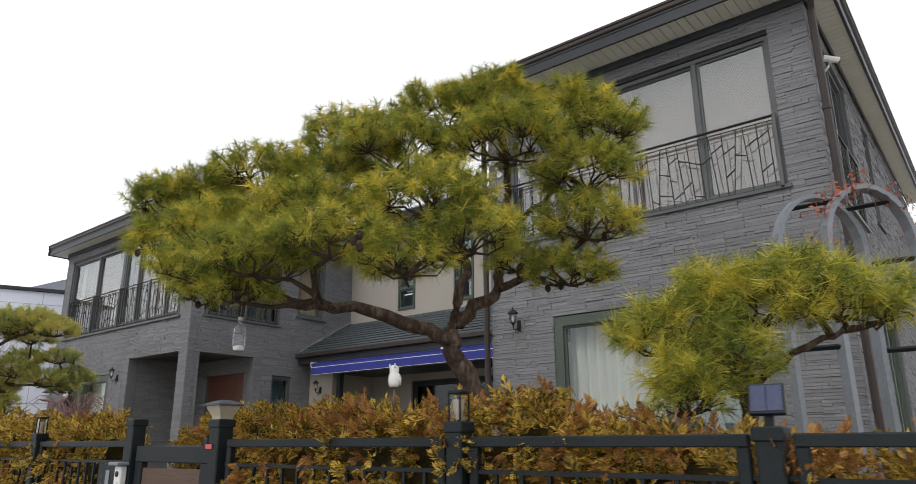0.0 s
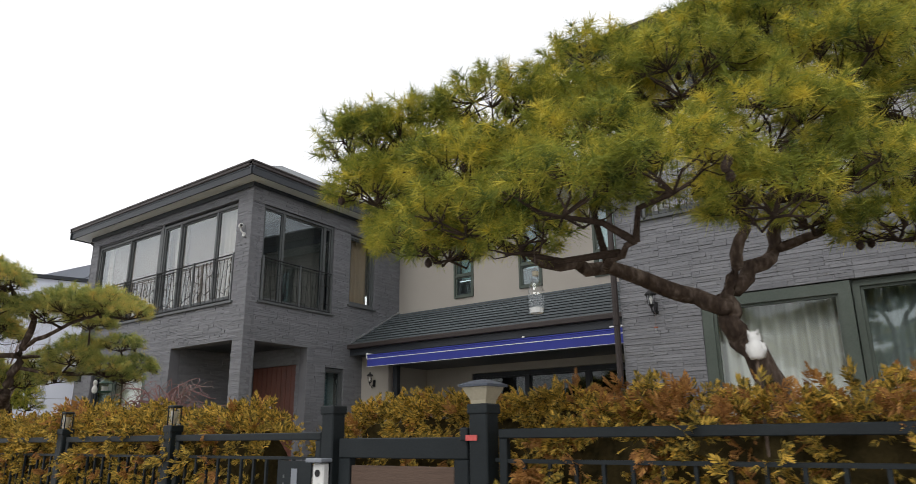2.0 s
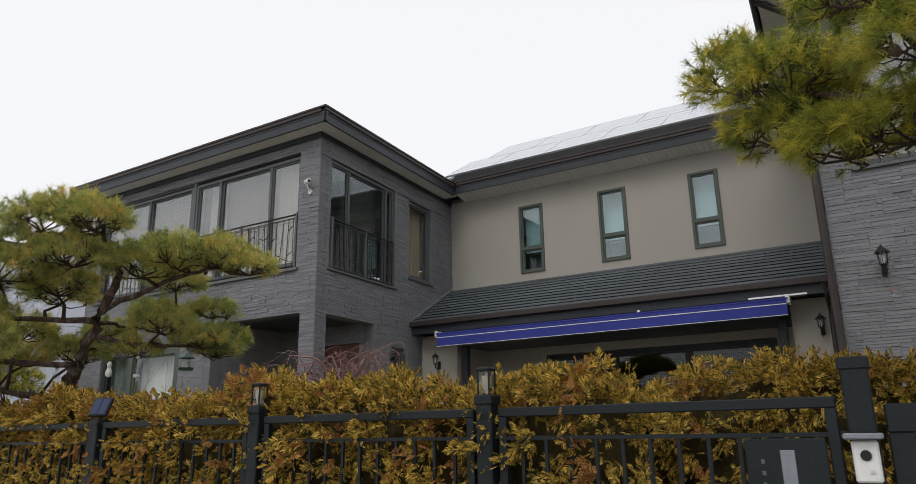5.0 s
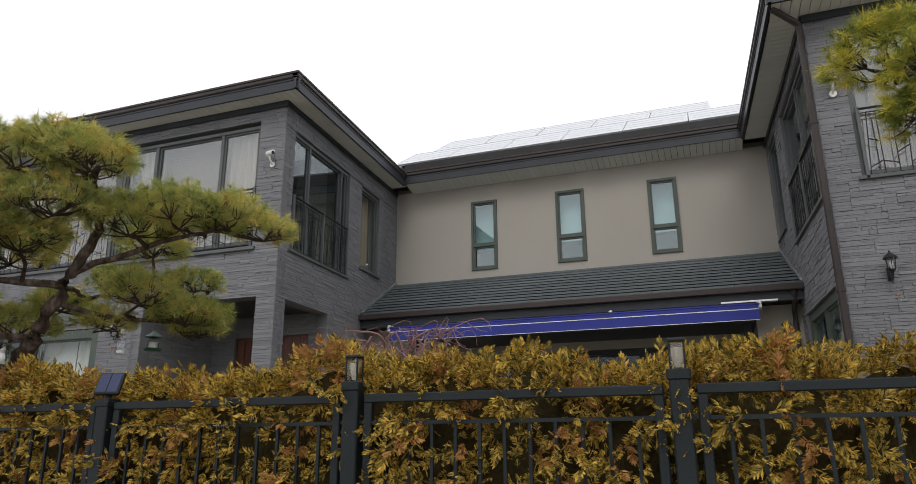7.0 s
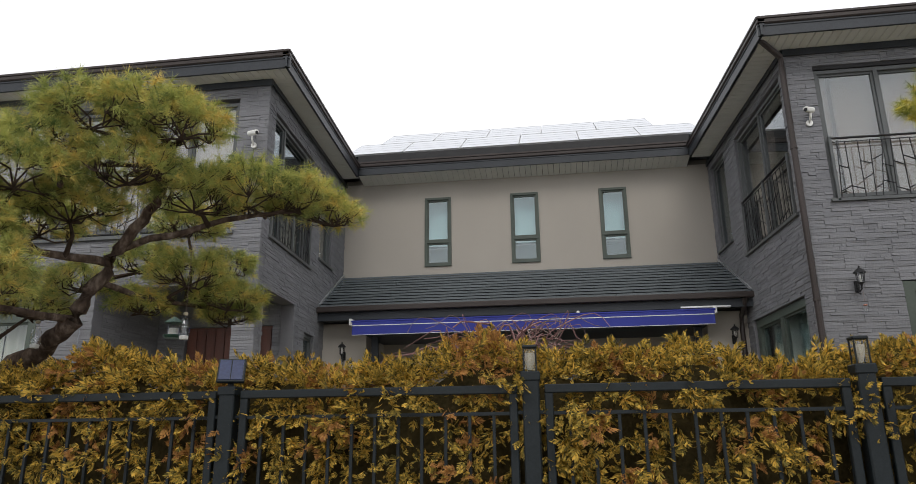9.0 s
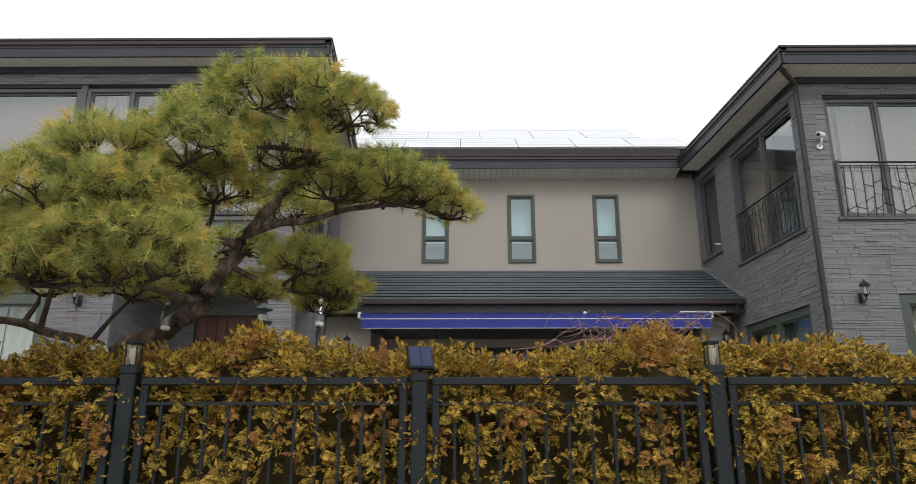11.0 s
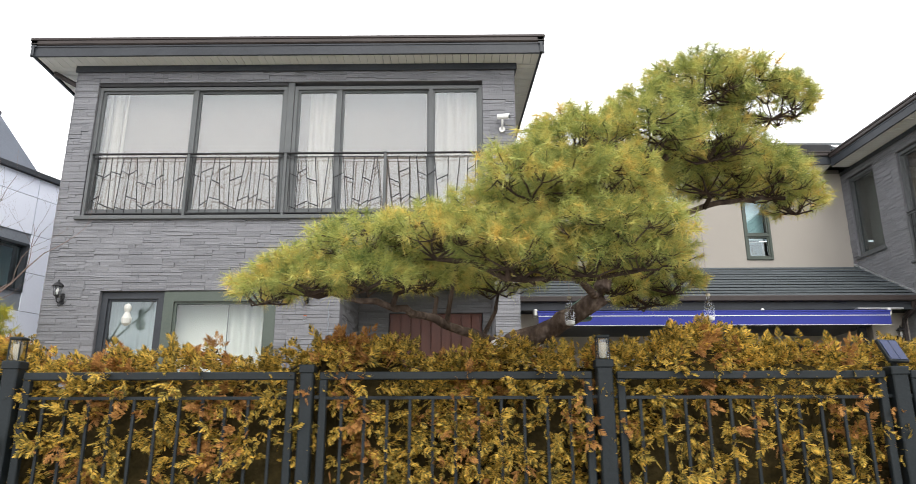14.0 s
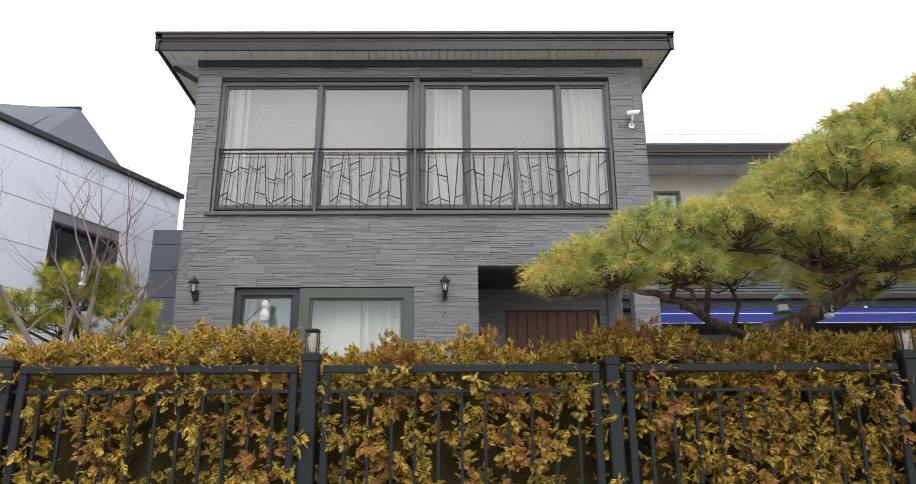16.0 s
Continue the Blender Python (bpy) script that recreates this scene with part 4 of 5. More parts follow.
inter = thing("door_intercom", "white intercom box under a small dark hood", "intercom")
part("body", box(bmesh.new(), -5.52, -5.42, FY - 0.115, FY - 0.063, 1.5, 1.67, 0.008), WHITE, inter)
part("hood", box(bmesh.new(), -5.545, -5.395, FY - 0.16, FY - 0.062, 1.675, 1.70, 0.006), ZINC, inter)
part("lens", tube(bmesh.new(), [(-5.47, FY - 0.122, 1.61), (-5.47, FY - 0.112, 1.61)], 0.022, 12), RAIL, inter)
part("button", tube(bmesh.new(), [(-5.455, FY - 0.121, 1.545), (-5.455, FY - 0.112, 1.545)], 0.009, 10), ALU, inter)


# ---- hedges ----
def spray_template():
    """A flat scale-leaf spray: a stem with side lobes, each a narrow leaf of two triangles bent up a little."""
    verts, faces = [], []
    lobes = [(0.0, 0.04, 0.9, 0.0), (0.08, 0.075, 0.56, 0.68), (0.12, 0.075, 0.56, -0.68), (0.3, 0.075, 0.5, 0.52), (0.34, 0.075, 0.48, -0.52), (0.52, 0.07, 0.4, 0.4), (0.56, 0.07, 0.38, -0.4), (0.62, 0.065, 0.42, 0.03)]
    for s, w, ln, ang in lobes:
        d, p = np.array((math.cos(ang), math.sin(ang))), np.array((-math.sin(ang), math.cos(ang)))
        o = np.array((s, 0.0))
        k = len(verts)
        for q, z in ((o, 0.0), (o + d * ln * 0.55 + p * w, 0.035), (o + d * ln, -0.03), (o + d * ln * 0.55 - p * w, 0.035)):
            verts.append((q[0], q[1], z + 0.12 * s * s))
        faces += [(k, k + 1, k + 2), (k, k + 2, k + 3)]
    return np.array(verts), np.array(faces)


def hedge(name, label, x0, x1, y0, y1, top, count, seed, rust=0.2, bumps=1.0):
    """Sprays over an uneven hedge's front and crown, round a core coloured as its shade."""
    rng = np.random.default_rng(seed)
    t = thing(name, label, "hedge", "arborvitae hedges")
    lump = lambda x: bumps * (0.05 * np.sin(x * 2.1 + seed) + 0.045 * np.sin(x * 4.7 + 1.3 * seed) + 0.03 * np.sin(x * 9.1))
    tv, tf = spray_template()
    for kind, share, mat in (("foliage", 1 - rust, THUJA), ("dry_foliage", rust, THUJA_RUST)):
        per = 9
        g = int(count * share / per)
        x = rng.uniform(x0, x1, g)
        if kind == "dry_foliage":
            x = x0 + (x1 - x0) * ((rng.integers(0, 9, g) + rng.normal(0.5, 0.16, g)) / 9)
        z1, a = top + lump(x) - 0.22 * np.exp(-((x - x0) / 0.35) ** 2) - 0.22 * np.exp(-((x1 - x) / 0.35) ** 2), rng.uniform(0, 1, g)
        front = a < 0.62
        z = np.where(front, 1.06 + (z1 - 1.06) * rng.uniform(0, 1, g) ** 0.9, z1 - 0.05 * rng.uniform(0, 1, g))
        crown = np.clip((z - (z1 - 0.3)) / 0.3, 0, 1)
        y = np.where(front, y0 + 0.16 * crown ** 2 + rng.normal(0.015, 0.05, g) - 0.06 * np.sin(x * 5.3 + seed) * np.sin(z * 6.1 + 2 * seed + x), y0 + 0.12 + (y1 - y0 - 0.1) * rng.uniform(0, 1, g))
        z = np.where(front, z, z - 0.12 * np.abs((y - (y0 + y1) / 2) / (y1 - y0)) * 2 + rng.normal(0, 0.04, g))
        keep = ~front | (np.sin(x * 7.3 + 3 * np.sin(z * 4.1 + seed)) * np.sin(z * 9.7 + 2 * np.sin(x * 3.3)) > rng.uniform(-1.1, -0.1, g))
        x, y, z, front, crown = x[keep], y[keep], z[keep], front[keep], crown[keep]
        g = len(x)
        lean = np.stack([rng.normal(0, 0.45, g), np.where(front, -0.8, rng.normal(-0.45, 0.4, g)), np.where(front, -0.35 + 0.75 * crown, 0.6) + rng.normal(0, 0.35, g)], 1)
        bulk = rng.uniform(0.7, 1.35, g)
        lean, c0, bulk = np.repeat(lean, per, 0), np.repeat(np.stack([x, y, z], 1), per, 0), np.repeat(bulk, per)
        n = g * per
        out = lean + rng.normal(0, 0.45, (n, 3))
        out /= np.linalg.norm(out, axis=1)[:, None]
        ref = rng.normal(0, 1, (n, 3))
        side = np.cross(out, ref)
        side /= np.linalg.norm(side, axis=1)[:, None]
        up = np.cross(out, side)
        size = rng.uniform(0.045, 0.085, n) * bulk
        c = c0 + out * (rng.uniform(-0.02, 0.06, n) * bulk)[:, None] + rng.normal(0, 0.012, (n, 3))
        v = c[:, None] + size[:, None, None] * (tv[None, :, 0:1] * out[:, None] + tv[None, :, 1:2] * side[:, None] + tv[None, :, 2:3] * up[:, None])
        f = (np.arange(n) * len(tv))[:, None, None] + tf[None]
        tagged(from_arrays(kind, v.reshape(-1, 3).tolist(), f.reshape(-1, 3).tolist(), mat, t), "rust-brown dry sprays" if kind == "dry_foliage" else "golden-green flat sprays", kind="stuff")
    # solid core, its colour standing in for the dark between the sprays
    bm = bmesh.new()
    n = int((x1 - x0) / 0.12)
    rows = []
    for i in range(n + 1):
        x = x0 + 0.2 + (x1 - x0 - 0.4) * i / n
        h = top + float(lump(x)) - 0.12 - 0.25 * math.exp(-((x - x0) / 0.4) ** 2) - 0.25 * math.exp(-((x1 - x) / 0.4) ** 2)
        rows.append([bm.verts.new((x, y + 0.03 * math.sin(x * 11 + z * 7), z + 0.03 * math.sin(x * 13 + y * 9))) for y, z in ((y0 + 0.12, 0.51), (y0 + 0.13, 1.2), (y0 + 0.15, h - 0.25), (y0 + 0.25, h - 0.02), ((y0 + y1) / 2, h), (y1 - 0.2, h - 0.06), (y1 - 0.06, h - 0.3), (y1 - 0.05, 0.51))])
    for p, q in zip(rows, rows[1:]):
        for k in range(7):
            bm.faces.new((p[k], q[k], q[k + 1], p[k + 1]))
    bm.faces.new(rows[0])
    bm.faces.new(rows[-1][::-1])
    part("inner_growth", bm, HEDGE_CORE, t, "near-black core standing for the shade inside the hedge")


hedge("hedge", "clipped golden arborvitae hedge behind the fence", -21.0, -13.4, 3.30, 4.0, 2.01, 23500, 1, 0.22)
hedge("hedge", "clipped golden arborvitae hedge behind the fence", -14.4, -6.45, 3.30, 4.0, 2.05, 25000, 2, 0.13)
hedge("hedge", "green-gold arborvitae hedge inside the gate", -7.0, -3.9, 4.45, 5.1, 2.11, 9500, 3, 0.12, 0.4)
hedge("hedge", "rusty golden arborvitae hedge behind the fence", -4.15, -1.1, 3.30, 4.0, 2.01, 9500, 4, 0.35, 0.5)
hedge("hedge", "thin rusty arborvitae hedge behind the fence", -2.0, 3.2, 3.30, 4.0, 1.83, 11500, 5, 0.4, 0.5)


# ---- pines ----
def limb(bm, points, r0, r1, rng, sides=7):
    """A crooked tapered limb through the points."""
    pts = [Vector(p) for p in points]
    fine = []
    for i in range(len(pts) - 1):
        p0, p1, p2, p3 = pts[max(i - 1, 0)], pts[i], pts[i + 1], pts[min(i + 2, len(pts) - 1)]
        for k in range(4):
            s = k / 4
            fine.append(0.5 * (2 * p1 + (p2 - p0) * s + (2 * p0 - 5 * p1 + 4 * p2 - p3) * s * s + (3 * p1 - p0 - 3 * p2 + p3) * s ** 3))
    fine.append(pts[-1])
    j = r1 * 1.2
    fine = [p + Vector((rng.uniform(-j, j), rng.uniform(-j, j), rng.uniform(-j, j))) if 0 < i < len(fine) - 1 else p for i, p in enumerate(fine)]
    n = len(fine)
    tube(bm, fine, [(r0 + (r1 - r0) * (i / (n - 1)) ** 0.8) * rng.uniform(0.92, 1.08) for i in range(n)], sides)


def pine(name, label, stems, pads, seed, tufts, needle, length, mat, cones=0, flat=0.52):
    """A trained pine: trunk and limbs, then a cloud of needle tufts at each limb's pad. stems: (points, r0, r1); pads: (x, y, z, radius)."""
    rng, nr = random.Random(seed), np.random.default_rng(seed)
    t = thing(name, label, "tree")
    knots = []
    for k, (points, r0, r1) in enumerate(stems):
        bm = bmesh.new()
        limb(bm, points, r0, r1, rng, 9 if r0 > 0.06 else 7)
        ob = part("trunk" if k == 0 else "limb", bm, BARK, t, "scaly grey-brown bark" if k == 0 else "")
        for f in ob.data.polygons:
            f.use_smooth = True
        pts = [Vector(p) for p in points]
        for a, b in zip(pts, pts[1:]):
            knots += [a.lerp(b, s) for s in (0.25, 0.5, 0.75, 1.0)]
    twigs = bmesh.new()
    total = sum(p[3] ** 2 for p in pads)
    roots = 30
    wave = Vector((seed * 3.7, seed * 1.9, seed * 5.3))
    for x, y, z, r in pads:
        c = Vector((x, y, z))
        from_ = min((q for q in knots if q.z < z + 0.25), key=lambda q: (q - c).length)
        hub = c + Vector((0, 0, -0.35 * r))
        mid = from_.lerp(hub, 0.5) + Vector((rng.uniform(-0.08, 0.08), rng.uniform(-0.08, 0.08), rng.uniform(-0.05, 0.08)))
        tube(twigs, [from_, mid, hub], [0.023, 0.017, 0.012], 6)
        n = max(6, int(tufts * r * r / total))
        subs = []
        for k in range(9):
            a = k * math.tau / 9 + rng.uniform(-0.3, 0.3)
            out = rng.uniform(0.45, 0.78)
            s = c + Vector((math.cos(a) * r * out, math.sin(a) * r * out, rng.uniform(-0.35, 0.2) * r))
            m2 = hub.lerp(s, 0.55) + Vector((rng.uniform(-0.05, 0.05), rng.uniform(-0.05, 0.05), rng.uniform(-0.05, 0.03)))
            tube(twigs, [hub, m2, s], [0.0085, 0.007, 0.005], 5)
            subs.append(s)
        V, F, base, made = [], [], 0, 0
        while made < n:
            a, h = rng.uniform(0, math.tau), rng.uniform(-0.4, 1.0)
            q = math.sqrt(max(0.0, 1 - h * h))
            d = Vector((math.cos(a) * q, math.sin(a) * q, h * flat))
            p = c + d * r * rng.uniform(0.68, 1.14)
            if noise.noise(p * 4.5 + wave) < rng.uniform(-0.7, 0.0):
                continue
            made += 1
            axis = Vector((d.x * 0.75, d.y * 0.75, 0.3 + 0.5 * max(h, 0))) + Vector((rng.gauss(0, 0.3), rng.gauss(0, 0.3), rng.gauss(0, 0.22)))
            axis.normalize()
            shoot = length * rng.uniform(0.55, 1.0)
            if rng.random() < 0.6:
                s = min(subs, key=lambda o: (o - p).length)
                tube(twigs, [s, s.lerp(p, 0.55) + Vector((rng.uniform(-0.02, 0.02), rng.uniform(-0.02, 0.02), -0.02)), p, p + axis * shoot * 0.7], [0.0045, 0.004, 0.0034, 0.002], 3)
            ax = np.array(axis)
            along = np.linspace(0, 1, roots + 1)[:, None]
            stem = np.array(p) + ax * shoot * along + nr.normal(0, 0.0016, (roots + 1, 3))
            k0 = nr.integers(0, roots, needle)
            dirs = nr.normal(0, 0.5, (needle, 3)) + ax * (0.25 + 0.8 * nr.uniform(0, 1, (needle, 1)) * along[k0])
            dirs /= np.linalg.norm(dirs, axis=1)[:, None]
            tip = stem[k0] + dirs * length * nr.uniform(0.6, 1.15, (needle, 1)) - np.array((0, 0, 0.1 * length))
            V.append(np.concatenate([stem, tip]))
            F.append(np.stack([base + k0, base + k0 + 1, base + roots + 1 + np.arange(needle)], 1))
            base += roots + 1 + needle
        tagged(from_arrays("needle_pad", np.concatenate(V).tolist(), np.concatenate(F).tolist(), mat, t), kind="stuff")
    for _ in range(cones):
        x, y, z, r = rng.choice(pads)
        a = rng.uniform(0, math.tau)
        part("pine_cone", spun(bmesh.new(), ((0.006, -0.03), (0.02, -0.018), (0.024, 0.0), (0.018, 0.018), (0.005, 0.032)), (x + r * 0.8 * math.cos(a), y + r * 0.8 * math.sin(a), z + rng.uniform(-0.3, 0.1) * r), 8), CONE, t)
    tagged(part("fine_twig_mass", twigs, PINE_TWIG, t), kind="stuff")


pine("pine_tree", "trained red pine with sweeping low limbs and yellow-green tufts",
     [([(-3.0, 4.75, 0.5), (-3.02, 4.7, 1.5), (-3.12, 4.62, 2.2), (-3.24, 4.55, 2.45), (-3.27, 4.52, 2.6), (-3.15, 4.6, 2.8), (-3.0, 4.8, 3.02), (-2.95, 4.75, 3.4), (-2.75, 4.6, 3.8), (-2.75, 4.5, 4.15)], 0.11, 0.02),
      ([(-3.27, 4.5, 2.6), (-3.49, 4.4, 2.71), (-3.84, 4.0, 2.84), (-4.05, 3.6, 2.86), (-4.5, 3.5, 3.1), (-5.0, 3.8, 3.4), (-5.5, 4.1, 3.7)], 0.065, 0.02),
      ([(-3.27, 4.5, 2.62), (-3.16, 4.5, 2.95), (-3.1, 4.5, 3.25), (-3.2, 4.2, 3.6), (-3.5, 3.9, 3.9), (-3.9, 3.7, 4.0)], 0.048, 0.018),
      ([(-3.84, 4.0, 2.84), (-3.6, 3.5, 2.75), (-3.3, 3.2, 2.75)], 0.035, 0.015),
      ([(-3.0, 4.8, 3.0), (-2.6, 4.8, 3.1), (-2.2, 4.7, 3.2)], 0.035, 0.015),
      ([(-2.95, 4.75, 3.4), (-2.5, 4.7, 3.6), (-2.2, 4.8, 4.0)], 0.03, 0.015),
      ([(-3.1, 4.5, 3.25), (-2.8, 4.0, 3.1), (-2.6, 3.6, 2.95)], 0.03, 0.015)],
     [(-5.12, 3.10, 3.72, 0.30), (-4.79, 3.20, 3.73, 0.34), (-4.95, 3.05, 3.35, 0.28), (-4.21, 3.40, 3.80, 0.38), (-4.25, 3.10, 3.30, 0.36), (-4.67, 3.20, 3.05, 0.24), (-4.13, 2.90, 2.97, 0.30), (-3.54, 2.90, 2.97, 0.33), (-3.64, 3.40, 3.39, 0.40), (-3.77, 3.90, 4.15, 0.38), (-3.05, 3.10, 3.04, 0.33), (-3.19, 3.80, 3.90, 0.40), (-3.10, 4.30, 4.34, 0.38)]
     + [(-5.85, 4.35, 4.05, 0.34), (-5.60, 4.00, 3.75, 0.34), (-5.70, 4.15, 3.50, 0.28), (-5.35, 3.85, 3.25, 0.28), (-5.45, 4.40, 3.75, 0.30), (-5.05, 3.65, 3.20, 0.26), (-4.45, 3.15, 2.90, 0.20), (-3.85, 3.00, 2.82, 0.22), (-3.80, 3.70, 3.75, 0.36), (-4.35, 3.60, 3.40, 0.30)]
     + [(-2.70, 3.60, 3.34, 0.38), (-2.71, 4.40, 4.34, 0.36), (-2.48, 4.20, 3.91, 0.38), (-2.41, 3.70, 3.07, 0.28), (-2.69, 3.40, 2.90, 0.27), (-2.28, 4.80, 4.29, 0.34), (-2.08, 4.90, 4.11, 0.32), (-2.06, 4.60, 3.67, 0.32), (-2.08, 4.60, 3.30, 0.30), (-2.30, 4.70, 3.00, 0.26), (-2.75, 4.70, 3.15, 0.20)],
     21, 5200, 76, 0.1, NEEDLE, 60)
pine("pine_tree", "leaning trained pine with flat cloud pads and orange tips",
     [([(-13.75, 4.3, 0.5), (-13.72, 4.25, 1.6), (-13.59, 4.2, 2.08), (-13.18, 4.1, 2.28), (-12.9, 4.0, 2.44), (-12.74, 4.0, 2.7), (-12.53, 4.0, 3.06), (-12.29, 4.0, 3.36), (-12.1, 3.8, 3.54), (-11.84, 3.5, 3.7)], 0.125, 0.022),
      ([(-13.6, 4.2, 2.1), (-13.74, 4.1, 2.2), (-14.11, 3.8, 2.3), (-14.39, 3.5, 2.34), (-14.8, 3.3, 2.4)], 0.05, 0.018),
      ([(-12.6, 4.0, 2.95), (-13.02, 3.5, 2.95), (-13.27, 3.2, 3.03)], 0.04, 0.018),
      ([(-12.53, 4.0, 3.06), (-12.0, 4.15, 3.25), (-11.5, 4.3, 3.4), (-11.2, 4.4, 3.45)], 0.035, 0.014),
      ([(-12.85, 4.0, 2.5), (-13.1, 3.4, 2.5), (-13.6, 3.0, 2.42)], 0.035, 0.014),
      ([(-12.7, 4.0, 2.8), (-12.5, 4.4, 2.75), (-12.3, 4.9, 2.75), (-12.3, 5.4, 2.8)], 0.03, 0.013),
      ([(-12.6, 4.0, 2.95), (-12.9, 4.4, 3.0), (-13.1, 4.7, 3.0)], 0.03, 0.013)],
     [(-13.5, 3.0, 2.52, 0.25), (-13.1, 3.0, 2.53, 0.25), (-12.75, 3.0, 2.56, 0.23), (-15.2, 3.2, 2.38, 0.2), (-14.9, 3.1, 2.42, 0.22), (-14.5, 3.0, 2.44, 0.24), (-14.98, 3.30, 2.51, 0.28), (-14.53, 3.10, 2.65, 0.33), (-14.06, 3.00, 2.68, 0.36), (-14.27, 3.30, 2.50, 0.24), (-13.59, 2.90, 2.58, 0.32), (-13.45, 2.80, 3.00, 0.35), (-13.14, 2.90, 3.28, 0.34), (-13.15, 2.90, 2.70, 0.33), (-12.81, 2.90, 2.70, 0.31), (-13.01, 2.90, 2.99, 0.35), (-13.75, 3.10, 2.85, 0.30)]
     + [(-12.68, 3.00, 3.36, 0.34), (-12.57, 3.10, 3.60, 0.30), (-12.24, 3.10, 3.81, 0.32), (-11.89, 3.20, 3.86, 0.31), (-11.65, 3.30, 3.76, 0.28), (-12.11, 3.40, 3.50, 0.34), (-11.54, 4.20, 3.56, 0.40), (-11.18, 4.40, 3.56, 0.32), (-11.91, 4.00, 3.48, 0.38), (-12.69, 3.60, 3.30, 0.34)]
     + [(-12.20, 4.50, 2.95, 0.30), (-12.00, 4.90, 2.80, 0.28), (-12.90, 4.90, 3.20, 0.27), (-12.40, 4.80, 3.50, 0.3), (-13.30, 4.60, 2.95, 0.24), (-12.60, 4.50, 2.70, 0.22), (-13.20, 3.90, 3.30, 0.34), (-12.30, 5.50, 2.90, 0.26), (-12.20, 5.20, 3.18, 0.25), (-12.15, 5.25, 2.72, 0.24), (-10.92, 4.60, 3.44, 0.24), (-13.60, 4.40, 2.72, 0.32), (-13.90, 3.90, 2.95, 0.32), (-14.20, 4.10, 2.68, 0.30)],
     22, 6200, 72, 0.092, NEEDLE_OLD, 24)
pine("small_pine", "small bushy young pine leaning over the fence",
     [([(-0.95, 4.2, 0.5), (-0.95, 4.15, 1.6), (-0.96, 4.1, 2.2), (-0.9, 4.1, 2.4)], 0.06, 0.03), ([(-0.95, 4.12, 2.1), (-0.75, 4.2, 2.25), (-0.5, 4.2, 2.35)], 0.025, 0.012), ([(-0.95, 4.12, 2.0), (-1.1, 4.0, 2.15), (-1.3, 4.0, 2.25)], 0.025, 0.012)],
     [(-1.39, 4.00, 2.34, 0.18), (-1.16, 4.00, 2.41, 0.23), (-1.12, 3.90, 2.10, 0.19), (-0.86, 4.10, 2.48, 0.25), (-0.67, 4.20, 2.59, 0.20), (-0.50, 4.20, 2.48, 0.21), (-0.34, 4.30, 2.44, 0.15), (-1.06, 4.10, 2.56, 0.18), (-0.97, 3.90, 2.20, 0.19), (-1.15, 3.80, 2.01, 0.17)],
     23, 560, 64, 0.125, NEEDLE, flat=0.75)
pine("small_pine", "low green pine beside the neighbouring house",
     [([(-20.2, 7.0, 0.5), (-20.2, 7.0, 1.6), (-20.25, 6.95, 2.3)], 0.06, 0.03), ([(-20.22, 7.0, 1.9), (-19.9, 7.0, 2.3), (-19.7, 7.0, 2.6)], 0.025, 0.012)],
     [(-20.95, 6.9, 2.85, 0.32), (-20.35, 6.9, 3.0, 0.34), (-19.85, 7.0, 2.85, 0.3), (-20.1, 7.0, 3.2, 0.28), (-20.6, 7.0, 2.7, 0.28), (-21.3, 6.8, 2.7, 0.3), (-20.5, 6.8, 3.22, 0.26), (-19.7, 7.0, 2.6, 0.26), (-21.5, 6.8, 3.0, 0.26)],
     24, 800, 56, 0.11, NEEDLE, flat=0.6)


# ---- bare shrubs ----
def bare_tree(name, label, roots, height, seed, mat, droop=0.0, spread=0.35, depth=4, r=0.03):
    """Leafless stems that fork again and again; droop bends the ends over."""
    rng = random.Random(seed)
    t = thing(name, label, "tree")
    fine = bmesh.new()

    def grow(p, d, length, rad, level, bm):
        pts, rads = [p], [rad]
        for k in range(4):
            d = (d + Vector((rng.uniform(-0.22, 0.22), rng.uniform(-0.22, 0.22), rng.uniform(-0.1, 0.16) - droop * level * 0.22))).normalized()
            p = p + d * length / 4
            pts.append(p)
            rads.append(rad * (1 - 0.14 * (k + 1)))
        tube(bm, pts, rads, 6 if level == 0 else 4)
        if level < depth:
            for k in range(rng.choice((2, 3, 3)) if level else 4):
                q = pts[rng.choice((2, 3, 4))]
                side = Vector((rng.uniform(-1, 1), rng.uniform(-1, 1), rng.uniform(-0.1, 0.5))) * spread * 2
                grow(q, (d + side).normalized(), length * rng.uniform(0.5, 0.78), rads[-1] * 0.8, level + 1, fine)

    for x, y, z, lean in roots:
        bm = bmesh.new()
        grow(Vector((x, y, z)), Vector((lean, 0.05, 1)).normalized(), height, r, 0, bm)
        part("stem", bm, mat, t)
    tagged(part("twig_mass", fine, mat, t), kind="stuff")


